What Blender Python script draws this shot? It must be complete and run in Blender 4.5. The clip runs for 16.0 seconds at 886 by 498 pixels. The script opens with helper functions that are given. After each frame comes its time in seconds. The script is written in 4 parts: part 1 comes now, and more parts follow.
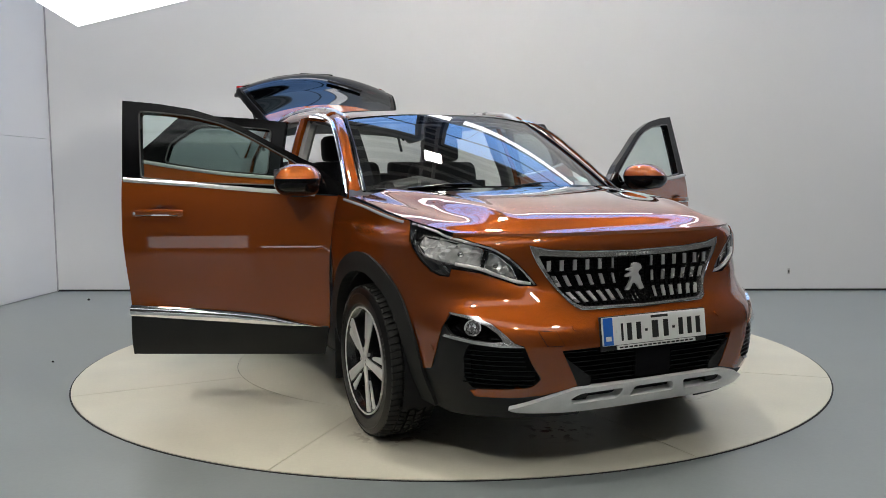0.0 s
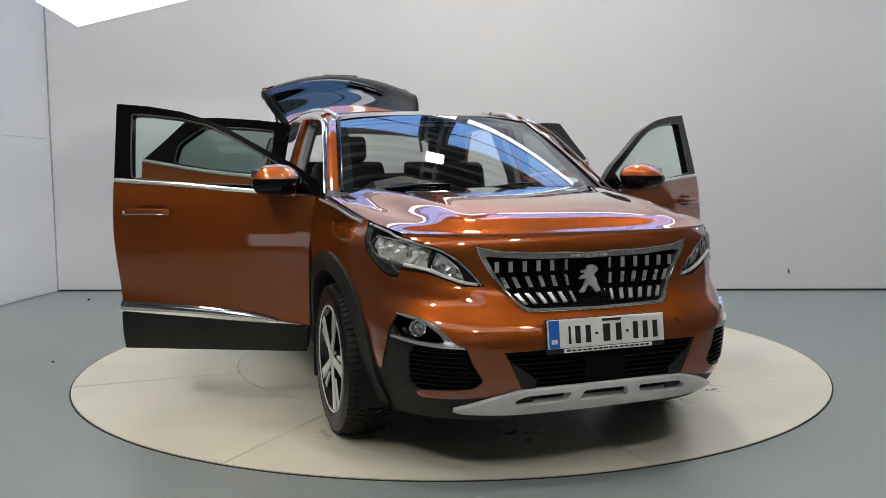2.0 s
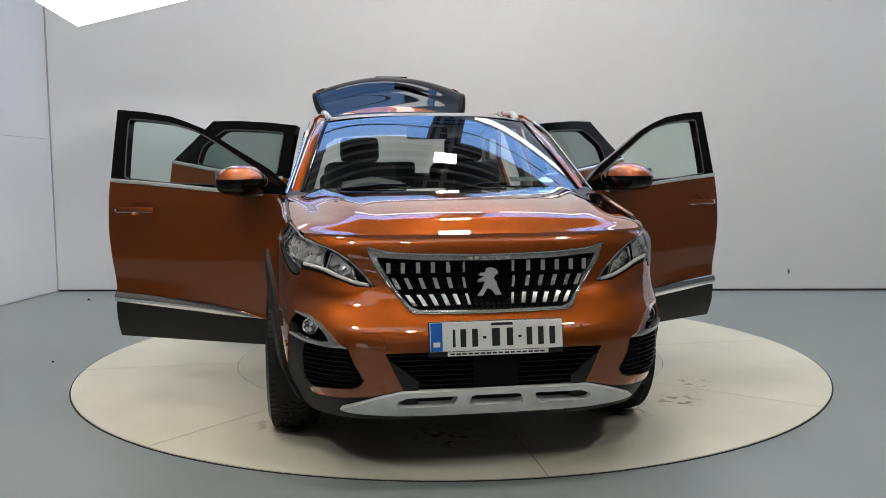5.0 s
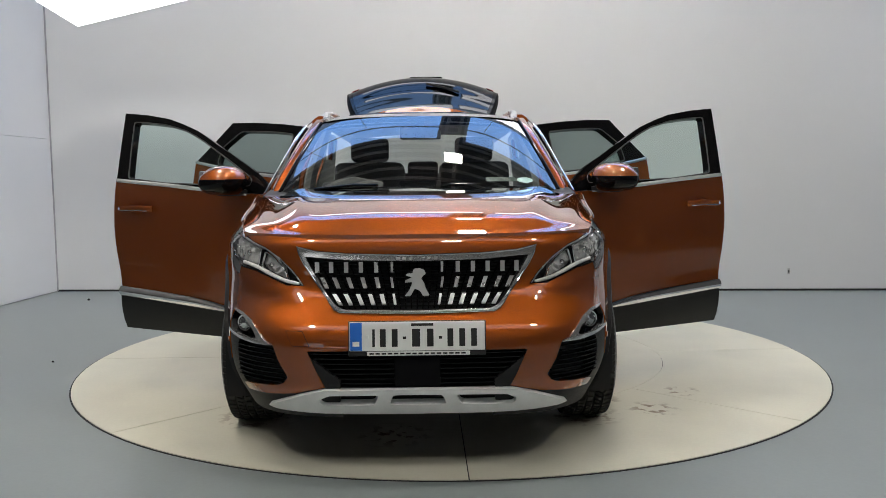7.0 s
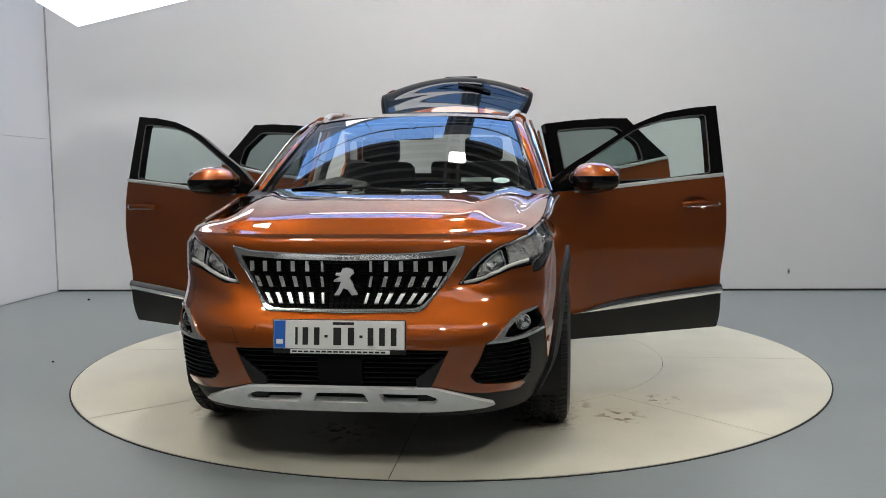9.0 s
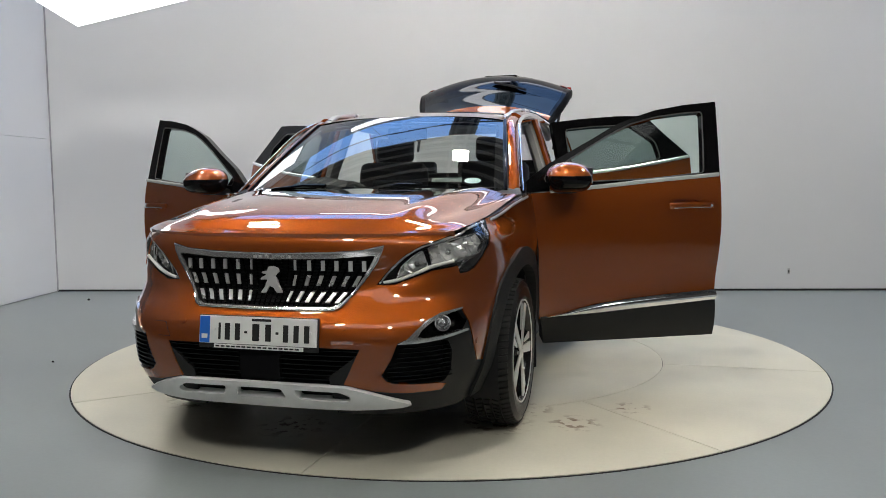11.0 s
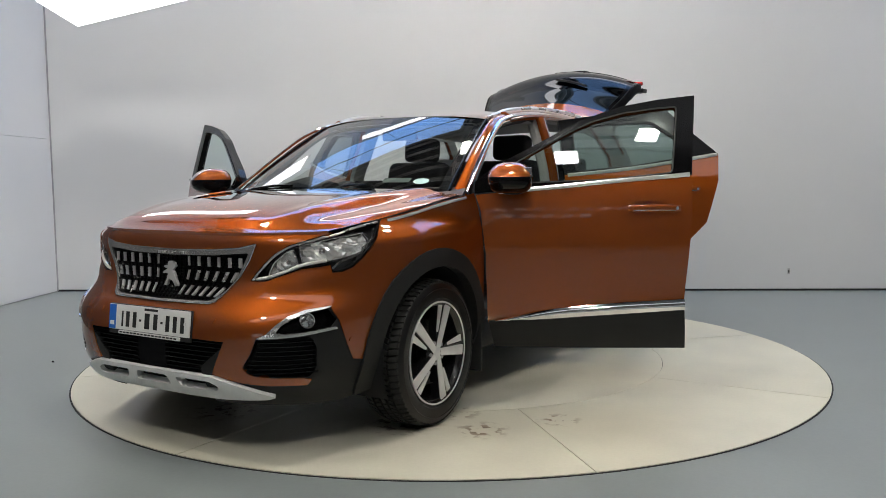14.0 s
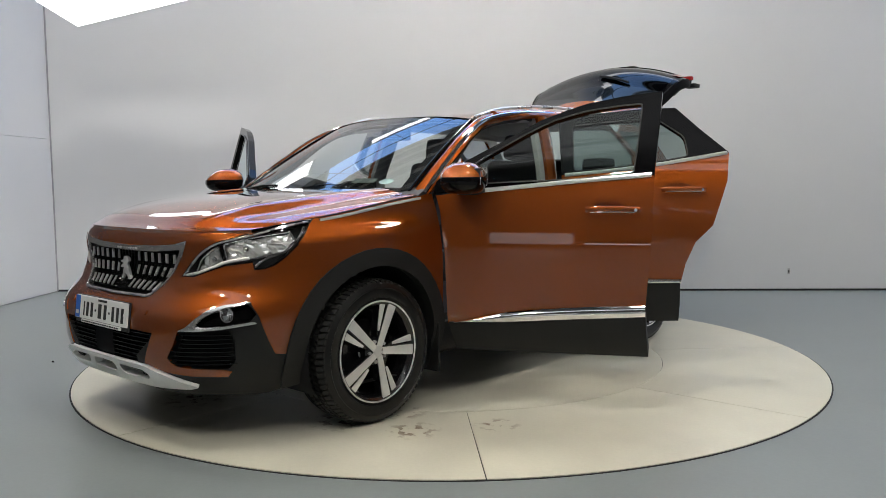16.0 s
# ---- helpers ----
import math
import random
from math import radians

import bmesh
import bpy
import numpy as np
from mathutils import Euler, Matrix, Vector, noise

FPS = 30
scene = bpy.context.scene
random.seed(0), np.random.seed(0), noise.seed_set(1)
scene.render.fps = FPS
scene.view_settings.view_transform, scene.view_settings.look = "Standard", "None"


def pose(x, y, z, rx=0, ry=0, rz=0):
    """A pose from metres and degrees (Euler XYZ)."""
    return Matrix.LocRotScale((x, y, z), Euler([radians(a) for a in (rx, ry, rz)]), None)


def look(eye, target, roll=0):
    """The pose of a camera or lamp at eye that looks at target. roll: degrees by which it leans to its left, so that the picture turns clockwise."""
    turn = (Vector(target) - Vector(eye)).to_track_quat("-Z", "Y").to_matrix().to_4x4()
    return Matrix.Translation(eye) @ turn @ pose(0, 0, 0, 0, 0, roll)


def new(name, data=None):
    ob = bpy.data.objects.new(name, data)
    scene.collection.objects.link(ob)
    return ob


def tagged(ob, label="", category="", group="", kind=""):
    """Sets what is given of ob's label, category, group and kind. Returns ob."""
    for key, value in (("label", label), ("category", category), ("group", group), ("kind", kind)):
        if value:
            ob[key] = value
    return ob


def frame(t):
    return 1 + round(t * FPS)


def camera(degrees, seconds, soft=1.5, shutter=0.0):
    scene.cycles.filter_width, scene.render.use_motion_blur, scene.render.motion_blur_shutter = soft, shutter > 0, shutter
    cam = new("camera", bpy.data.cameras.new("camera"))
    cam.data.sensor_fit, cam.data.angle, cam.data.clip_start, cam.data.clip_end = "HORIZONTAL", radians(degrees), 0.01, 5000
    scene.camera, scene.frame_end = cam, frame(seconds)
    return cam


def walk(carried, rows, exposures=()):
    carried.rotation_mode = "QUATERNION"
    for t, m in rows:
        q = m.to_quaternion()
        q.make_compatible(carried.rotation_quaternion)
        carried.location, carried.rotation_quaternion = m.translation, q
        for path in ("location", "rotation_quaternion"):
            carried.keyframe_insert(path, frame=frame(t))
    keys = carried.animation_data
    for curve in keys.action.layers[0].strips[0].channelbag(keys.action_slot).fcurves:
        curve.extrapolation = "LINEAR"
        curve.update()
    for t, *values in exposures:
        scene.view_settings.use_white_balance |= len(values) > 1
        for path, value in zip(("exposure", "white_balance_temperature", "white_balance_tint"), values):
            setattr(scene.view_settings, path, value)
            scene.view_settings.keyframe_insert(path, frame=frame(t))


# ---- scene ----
cam = camera(56.69, 16.0, soft=0.72)
EYE = Vector((0.0, -5.3707, 1.1757))
CAM_POSE = look(EYE, EYE + Vector((-0.00723, 0.99636, -0.08493)), -0.552)
walk(cam, [(0.0, CAM_POSE), (16.0, CAM_POSE)])

# ---- light and exposure ----
scene.view_settings.exposure = 0.0
world = bpy.data.worlds.new("world")
world.use_nodes = True
world.node_tree.nodes["Background"].inputs[0].default_value = (0.5, 0.55, 0.62, 1)
world.node_tree.nodes["Background"].inputs[1].default_value = 0.05
scene.world = world
LED_POWER = 170.0
CORNER_POWER = 4.8
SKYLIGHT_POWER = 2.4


# ---- materials ----
def nodes_of(name):
    m = bpy.data.materials.new(name)
    m.use_nodes = True
    return m, m.node_tree, m.node_tree.nodes["Principled BSDF"]


def surface(name, color, rough=0.5, metal=0.0, vary=0.08, scale=6.0, bump=0.0, bump_scale=200.0, coat=0.0, rough_vary=0.05):
    """Principled surface with colour variation at two scales, uneven roughness and a fine relief."""
    m, tree, b = nodes_of(name)
    n, l = tree.nodes, tree.links
    co = n.new("ShaderNodeTexCoord")
    big, fine = n.new("ShaderNodeTexNoise"), n.new("ShaderNodeTexNoise")
    big.inputs["Scale"].default_value, big.inputs["Detail"].default_value = scale, 4
    fine.inputs["Scale"].default_value, fine.inputs["Detail"].default_value = bump_scale, 3
    l.new(co.outputs["Object"], big.inputs["Vector"])
    l.new(co.outputs["Object"], fine.inputs["Vector"])
    add = n.new("ShaderNodeMath")
    add.operation = "MULTIPLY_ADD"
    l.new(fine.outputs["Fac"], add.inputs[0])
    add.inputs[1].default_value = 0.35
    l.new(big.outputs["Fac"], add.inputs[2])
    ramp = n.new("ShaderNodeMapRange")
    ramp.inputs["From Min"].default_value, ramp.inputs["From Max"].default_value = 0.35, 1.0
    ramp.inputs["To Min"].default_value, ramp.inputs["To Max"].default_value = 1 - vary, 1 + vary
    l.new(add.outputs[0], ramp.inputs["Value"])
    mul = n.new("ShaderNodeVectorMath")
    mul.operation = "SCALE"
    mul.inputs[0].default_value = color
    l.new(ramp.outputs[0], mul.inputs["Scale"])
    l.new(mul.outputs[0], b.inputs["Base Color"])
    rr = n.new("ShaderNodeMapRange")
    rr.inputs["To Min"].default_value, rr.inputs["To Max"].default_value = max(0.0, rough - rough_vary), rough + rough_vary
    l.new(big.outputs["Fac"], rr.inputs["Value"])
    l.new(rr.outputs[0], b.inputs["Roughness"])
    b.inputs["Metallic"].default_value = metal
    b.inputs["Coat Weight"].default_value = coat
    b.inputs["Coat Roughness"].default_value = 0.03
    if bump:
        bp = n.new("ShaderNodeBump")
        bp.inputs["Strength"].default_value, bp.inputs["Distance"].default_value = bump, 0.002
        l.new(fine.outputs["Fac"], bp.inputs["Height"])
        l.new(bp.outputs[0], b.inputs["Normal"])
    return m


def glow(name, color, power):
    m, tree, b = nodes_of(name)
    b.inputs["Base Color"].default_value = (0.8, 0.8, 0.8, 1)
    b.inputs["Emission Color"].default_value = (*color, 1)
    b.inputs["Emission Strength"].default_value = power
    return m


def pane_glass(name, tint, ior=1.5):
    """A thin pane: tinted see-through with a mirror gloss that grows towards grazing."""
    m, tree, b = nodes_of(name)
    n, l = tree.nodes, tree.links
    n.remove(b)
    clear, gloss, mix, fres = n.new("ShaderNodeBsdfTransparent"), n.new("ShaderNodeBsdfGlossy"), n.new("ShaderNodeMixShader"), n.new("ShaderNodeFresnel")
    clear.inputs[0].default_value = (*tint, 1)
    gloss.inputs["Color"].default_value = (1, 1, 1, 1)
    gloss.inputs["Roughness"].default_value = 0.0
    fres.inputs["IOR"].default_value = ior
    l.new(fres.outputs[0], mix.inputs[0])
    l.new(clear.outputs[0], mix.inputs[1])
    l.new(gloss.outputs[0], mix.inputs[2])
    l.new(mix.outputs[0], n["Material Output"].inputs["Surface"])
    return m


def car_paint():
    """Copper flake base that keeps its hue at all angles, under a sharp clear coat."""
    m, tree, b = nodes_of("copper_paint")
    n, l = tree.nodes, tree.links
    n.remove(b)
    co, flake, cloud = n.new("ShaderNodeTexCoord"), n.new("ShaderNodeTexVoronoi"), n.new("ShaderNodeTexNoise")
    flake.inputs["Scale"].default_value = 900
    cloud.inputs["Scale"].default_value, cloud.inputs["Detail"].default_value = 3.0, 3
    l.new(co.outputs["Object"], flake.inputs["Vector"])
    l.new(co.outputs["Object"], cloud.inputs["Vector"])
    ramp = n.new("ShaderNodeValToRGB")
    ramp.color_ramp.elements[0].color = (0.205, 0.044, 0.0055, 1)
    ramp.color_ramp.elements[1].color = (0.425, 0.096, 0.012, 1)
    l.new(flake.outputs["Color"], ramp.inputs[0])
    matt, metal, base = n.new("ShaderNodeBsdfDiffuse"), n.new("ShaderNodeBsdfGlossy"), n.new("ShaderNodeMixShader")
    l.new(ramp.outputs[0], matt.inputs["Color"])
    l.new(ramp.outputs[0], metal.inputs["Color"])
    metal.inputs["Roughness"].default_value = 0.46
    base.inputs[0].default_value = 0.88
    l.new(matt.outputs[0], base.inputs[1])
    l.new(metal.outputs[0], base.inputs[2])
    coat, fres, mix = n.new("ShaderNodeBsdfGlossy"), n.new("ShaderNodeFresnel"), n.new("ShaderNodeMixShader")
    wave = n.new("ShaderNodeMapRange")
    wave.inputs["To Min"].default_value, wave.inputs["To Max"].default_value = 0.0, 0.045
    l.new(cloud.outputs["Fac"], wave.inputs["Value"])
    l.new(wave.outputs[0], coat.inputs["Roughness"])
    coat.inputs["Color"].default_value = (1, 1, 1, 1)
    fres.inputs["IOR"].default_value = 1.55
    gain = n.new("ShaderNodeMath")
    gain.operation, gain.use_clamp = "MULTIPLY", True
    gain.inputs[1].default_value = 1.7
    l.new(fres.outputs[0], gain.inputs[0])
    l.new(gain.outputs[0], mix.inputs[0])
    l.new(base.outputs[0], mix.inputs[1])
    l.new(coat.outputs[0], mix.inputs[2])
    l.new(mix.outputs[0], n["Material Output"].inputs["Surface"])
    return m


PAINT = car_paint()
CLADDING = surface("black_cladding", (0.016, 0.0165, 0.0165), 0.55, 0, 0.15, 5, 0.25, 900)
GLOSS_BLACK = surface("gloss_black", (0.004, 0.004, 0.0045), 0.10, 0, 0.05, 5)
GLOSS_BLACK.node_tree.nodes["Principled BSDF"].inputs["Specular IOR Level"].default_value = 0.18
DARK = surface("dark_plastic", (0.010, 0.010, 0.011), 0.6, 0, 0.15, 8)
for _m in (CLADDING, DARK):
    _m.node_tree.nodes["Principled BSDF"].inputs["Specular IOR Level"].default_value = 0.25
MATT_BLACK = surface("matt_black", (0.007, 0.007, 0.008), 0.5, 0, 0.1, 6)
MATT_BLACK.node_tree.nodes["Principled BSDF"].inputs["Specular IOR Level"].default_value = 0.03
CABIN = surface("cabin_plastic", (0.028, 0.028, 0.030), 0.6, 0, 0.15, 8, 0.2, 400)
FABRIC = surface("seat_fabric", (0.020, 0.020, 0.022), 0.9, 0, 0.2, 12, 0.5, 700)
HEADLINER = surface("grey_headliner", (0.35, 0.35, 0.34), 0.9, 0, 0.06, 6, 0.2, 500)
GRILLE_CHROME = surface("brushed_chrome", (0.74, 0.74, 0.73), 0.14, 0.86, 0.05, 14)
CHROME = surface("chrome", (0.80, 0.80, 0.81), 0.05, 1.0, 0.04, 8, rough_vary=0.04)
BRIGHT = surface("bright_trim", (0.78, 0.78, 0.78), 0.18, 0.50, 0.04, 9)
SATIN = surface("satin_aluminium", (0.66, 0.66, 0.66), 0.28, 0.7, 0.05, 9)
SKID = surface("silver_skid_paint", (0.80, 0.80, 0.79), 0.32, 0.12, 0.10, 14, 0.1, 300)
RUBBER = surface("tyre_rubber", (0.008, 0.008, 0.008), 0.32, 0, 0.3, 14, 0.2, 300)
TREAD = surface("dusty_tread_rubber", (0.015, 0.015, 0.014), 0.8, 0, 0.35, 30, 0.4, 300)
RUBBER.node_tree.nodes["Principled BSDF"].inputs["Specular IOR Level"].default_value = 0.3
ALLOY = surface("machined_alloy", (0.74, 0.74, 0.73), 0.36, 0.40, 0.08, 20)
WHEEL_BLACK = surface("wheel_black", (0.010, 0.010, 0.011), 0.22, 0, 0.1, 10, coat=0.4)
WHITE_PLATE = surface("plate_white", (0.80, 0.80, 0.78), 0.35, 0, 0.03, 6)
BLUE_PLATE = surface("plate_blue", (0.02, 0.14, 0.55), 0.35, 0, 0.03, 6)
INK = surface("black_ink", (0.012, 0.012, 0.012), 0.5)
RED_LENS = surface("red_lens", (0.45, 0.015, 0.015), 0.12, coat=0.5)
WINDSCREEN = pane_glass("windscreen_glass", (0.78, 0.84, 0.80), 2.1)
SIDE_GLASS = pane_glass("side_glass", (0.70, 0.82, 0.78), 1.5)
PRIVACY = pane_glass("privacy_glass", (0.30, 0.37, 0.36), 1.5)
TAIL_GLASS = pane_glass("tailgate_glass", (0.03, 0.04, 0.05), 1.42)
LENS = pane_glass("lamp_lens", (0.98, 0.98, 0.98), 1.3)
LAMP_CHROME = surface("lamp_silver", (0.95, 0.95, 0.94), 0.12, 0.70, 0.08, 20)
SEAL = surface("grey_seal", (0.045, 0.045, 0.045), 0.35)
LAMP_GREY = surface("lamp_housing_grey", (0.075, 0.077, 0.08), 0.25, 0.2)
STICKER = surface("pale_sticker", (0.55, 0.70, 0.72), 0.5)


# ---- mesh helpers ----
def spline(tab):
    xs, ys = [a for a, _ in tab], [b for _, b in tab]
    n = len(tab)
    sl = [(ys[i + 1] - ys[i]) / (xs[i + 1] - xs[i]) for i in range(n - 1)]
    m = [sl[0]] + [0.0 if sl[i - 1] * sl[i] < 0 else (sl[i - 1] + sl[i]) / 2 for i in range(1, n - 1)] + [sl[-1]]

    def at(x):
        if x <= xs[0]:
            return ys[0] + m[0] * (x - xs[0])
        if x >= xs[-1]:
            return ys[-1] + m[-1] * (x - xs[-1])
        i = 0
        while x > xs[i + 1]:
            i += 1
        h = xs[i + 1] - xs[i]
        t = (x - xs[i]) / h
        return (1 + 2 * t) * (1 - t) ** 2 * ys[i] + t * (1 - t) ** 2 * h * m[i] + t * t * (3 - 2 * t) * ys[i + 1] + t * t * (t - 1) * h * m[i + 1]
    return at


def ease(t):
    t = min(1.0, max(0.0, t))
    return t * t * (3 - 2 * t)


def part(name, data, material, parent=None, label="", origin=None):
    """Links a bmesh, or (verts, faces, normals), as one mesh object under a thing or a part."""
    me = bpy.data.meshes.new(name)
    if isinstance(data, bmesh.types.BMesh):
        data.to_mesh(me)
        data.free()
    else:
        verts, faces, normals = data
        if origin is not None:
            verts = [Vector(v) - Vector(origin) for v in verts]
        me.from_pydata([tuple(v) for v in verts], [], faces)
        me.shade_smooth()
        if normals is None:
            me.set_sharp_from_angle(angle=radians(38))
        else:
            me.normals_split_custom_set_from_vertices([tuple(q) for q in normals])
    me.materials.append(material)
    ob = new(name, me)
    if parent is not None:
        ob.parent = parent
    if label:
        tagged(ob, label)
    return ob


def mirror(data):
    verts, faces, normals = data
    return ([(-v[0], v[1], v[2]) for v in verts], [tuple(reversed(f)) for f in faces],
            None if normals is None else [(-q[0], q[1], q[2]) for q in normals])


def join(*items):
    verts, faces, normals = [], [], []
    for v, f, q in items:
        k = len(verts)
        verts += [tuple(a) for a in v]
        faces += [tuple(i + k for i in g) for g in f]
        normals += [tuple(a) for a in q] if q is not None else [(0, 0, 0)] * len(v)
    return verts, faces, normals


def inside(p, poly):
    x, y = p
    hit = False
    for (x0, y0), (x1, y1) in zip(poly, poly[1:] + poly[:1]):
        if (y0 > y) != (y1 > y) and x < (x1 - x0) * (y - y0) / (y1 - y0) + x0:
            hit = not hit
    return hit


def resample(poly, step):
    out = []
    for a, b in zip(poly, poly[1:] + poly[:1]):
        k = max(1, int(math.dist(a, b) / step + 0.5))
        out += [(a[0] + (b[0] - a[0]) * i / k, a[1] + (b[1] - a[1]) * i / k) for i in range(k)]
    return out


def rounded(poly, r=0.012, steps=3):
    """The outline with its corners cut to short arcs."""
    out = []
    n = len(poly)
    for i in range(n):
        p, a, b = Vector(poly[i]), Vector(poly[i - 1]), Vector(poly[(i + 1) % n])
        da, db = (a - p), (b - p)
        k = min(r, da.length * 0.45, db.length * 0.45)
        s, e = p + da.normalized() * k, p + db.normalized() * k
        for j in range(steps + 1):
            t = j / steps
            out.append(tuple((1 - t) ** 2 * s + 2 * t * (1 - t) * p + t * t * e))
    return out


def normal_of(surf, u, v, d=0.004):
    a = Vector(surf(u + d, v)) - Vector(surf(u - d, v))
    b = Vector(surf(u, v + d)) - Vector(surf(u, v - d))
    return a.cross(b).normalized()


def flat_mesh(outline, holes, step):
    from mathutils.geometry import delaunay_2d_cdt
    loops = [resample(outline, step)] + [resample(h, step) for h in holes]
    pts, edges = [], []
    for loop in loops:
        k = len(pts)
        pts += loop
        edges += [(k + i, k + (i + 1) % len(loop)) for i in range(len(loop))]
    rim = np.array(pts)
    x0, y0 = rim.min(axis=0)
    x1, y1 = rim.max(axis=0)
    nx, ny = max(1, round((x1 - x0) / step)), max(1, round((y1 - y0) / step))
    for i in range(1, nx):
        for j in range(1, ny):
            p = (x0 + (x1 - x0) * i / nx, y0 + (y1 - y0) * j / ny)
            if inside(p, loops[0]) and not any(inside(p, h) for h in loops[1:]):
                if np.min(np.hypot(rim[:, 0] - p[0], rim[:, 1] - p[1])) > 0.45 * step:
                    pts.append(p)
    vs, es, fs, *_ = delaunay_2d_cdt([Vector(p) for p in pts], edges, [], 0, 1e-6)
    out = []
    for f in fs:
        c = sum((vs[i] for i in f), Vector((0, 0))) / len(f)
        if inside(c, loops[0]) and not any(inside(c, h) for h in loops[1:]):
            out.append(tuple(f))
    return [tuple(v) for v in vs], out


def sheet(surf, outline, holes=(), step=0.04, thick=0.0, off=0.0):
    """A skin cut to an outline in the surface's own plane, off above it, with an edge of the given thickness."""
    flat, faces = flat_mesh(list(outline), [list(h) for h in holes], step)
    nor = [normal_of(surf, *p) for p in flat]
    top = [Vector(surf(*p)) + q * off for p, q in zip(flat, nor)]
    fixed = []
    for f in faces:
        a, b, c = (top[i] for i in f)
        fixed.append(f if (b - a).cross(c - a).dot(nor[f[0]]) > 0 else tuple(reversed(f)))
    verts, normals, all_faces = list(top), list(nor), list(fixed)
    if thick:
        count = {}
        for f in fixed:
            for a, b in zip(f, f[1:] + f[:1]):
                count[(a, b)] = 1
        for a, b in list(count):
            if (b, a) not in count:
                k = len(verts)
                verts += [top[a], top[b], top[b] - nor[b] * thick, top[a] - nor[a] * thick]
                normals += [Vector()] * 4
                all_faces.append((k + 3, k + 2, k + 1, k))
        k = len(verts)
        verts += [v - q * thick for v, q in zip(top, nor)]
        normals += [-q for q in nor]
        all_faces += [tuple(i + k for i in reversed(f)) for f in fixed]
    return verts, all_faces, normals


def tub(surf, outline, depth, step=0.03, off=0.0):
    """A recess: side walls that go in from the outline, and a floor."""
    flat, faces = flat_mesh(list(outline), [], step)
    nor = [normal_of(surf, *p) for p in flat]
    low = [Vector(surf(*p)) + q * (off - depth) for p, q in zip(flat, nor)]
    fixed = []
    for f in faces:
        a, b, c = (low[i] for i in f)
        fixed.append(f if (b - a).cross(c - a).dot(nor[f[0]]) > 0 else tuple(reversed(f)))
    verts, normals, out = list(low), list(nor), list(fixed)
    seen = {(a, b) for f in fixed for a, b in zip(f, f[1:] + f[:1])}
    for a, b in seen:
        if (b, a) not in seen:
            k = len(verts)
            verts += [low[a], low[b], low[b] + nor[b] * depth, low[a] + nor[a] * depth]
            normals += [Vector()] * 4
            out.append((k, k + 1, k + 2, k + 3))
    return verts, out, normals


def grid(surf, us, vs, off=0.0):
    verts, normals, faces = [], [], []
    for v in vs:
        for u in us:
            q = normal_of(surf, u, v)
            verts.append(Vector(surf(u, v)) + q * off)
            normals.append(q)
    w = len(us)
    for j in range(len(vs) - 1):
        for i in range(w - 1):
            faces.append((j * w + i, j * w + i + 1, (j + 1) * w + i + 1, (j + 1) * w + i))
    return verts, faces, normals


def span(a, b, n):
    return [a + (b - a) * i / n for i in range(n + 1)]


def smooth_path(points, n=6):
    """A curve through the points (Catmull-Rom)."""
    p = [Vector(q) for q in points]
    p = [2 * p[0] - p[1]] + p + [2 * p[-1] - p[-2]]
    out = []
    for i in range(1, len(p) - 2):
        for j in range(n):
            t = j / n
            out.append(0.5 * (2 * p[i] + (p[i + 1] - p[i - 1]) * t + (2 * p[i - 1] - 5 * p[i] + 4 * p[i + 1] - p[i + 2]) * t * t
                              + (3 * p[i] - p[i - 1] - 3 * p[i + 1] + p[i + 2]) * t ** 3))
    return out + [p[-2]]


def sweep(path, wide, tall, up=(0, 0, 1), taper=None, sides=8, power=4.0):
    """A bar of rounded rectangular section along a path; up: the way of its tall side."""
    verts, faces = [], []
    n = len(path)
    for i, p in enumerate(path):
        d = (Vector(path[min(i + 1, n - 1)]) - Vector(path[max(i - 1, 0)])).normalized()
        side = d.cross(Vector(up)).normalized()
        top = side.cross(d).normalized()
        k = taper(i / (n - 1)) if taper else 1.0
        for j in range(sides):
            a = 2 * math.pi * (j + 0.5) / sides
            c, s = math.cos(a), math.sin(a)
            r = 1 / (abs(c) ** power + abs(s) ** power) ** (1 / power)
            verts.append(Vector(p) + side * (wide / 2 * k * r * c) + top * (tall / 2 * k * r * s))
    for i in range(n - 1):
        for j in range(sides):
            a, b = i * sides + j, i * sides + (j + 1) % sides
            faces.append((a, a + sides, b + sides, b))
    faces.append(tuple(range(sides)))
    faces.append(tuple(reversed(range((n - 1) * sides, n * sides))))
    return verts, faces, None


def lathe(profile, seg, axis="x"):
    """Turns (along, radius) pairs round the x axis."""
    verts, faces = [], []
    for i in range(seg):
        a = 2 * math.pi * i / seg
        for x, r in profile:
            verts.append((x, r * math.cos(a), r * math.sin(a)) if axis == "x" else (r * math.cos(a), r * math.sin(a), x))
    k = len(profile)
    for i in range(seg):
        for j in range(k - 1):
            a, b = i * k + j, ((i + 1) % seg) * k + j
            faces.append((a, a + 1, b + 1, b))
    return verts, faces, None


def box(cx, cy, cz, sx, sy, sz, bevel=0.01, segments=2, m=None):
    bm = bmesh.new()
    bmesh.ops.create_cube(bm, size=1.0, matrix=Matrix.Translation((cx, cy, cz)) @ (m or Matrix()) @ Matrix.Diagonal((sx, sy, sz, 1)))
    if bevel:
        bmesh.ops.bevel(bm, geom=list(bm.edges), offset=bevel, segments=segments, affect="EDGES", profile=0.6)
    for f in bm.faces:
        f.smooth = bevel > 0.015
    return bm


def raw(bm):
    bm.verts.index_update()
    data = [tuple(v.co) for v in bm.verts], [tuple(v.index for v in f.verts) for f in bm.faces], None
    bm.free()
    return data


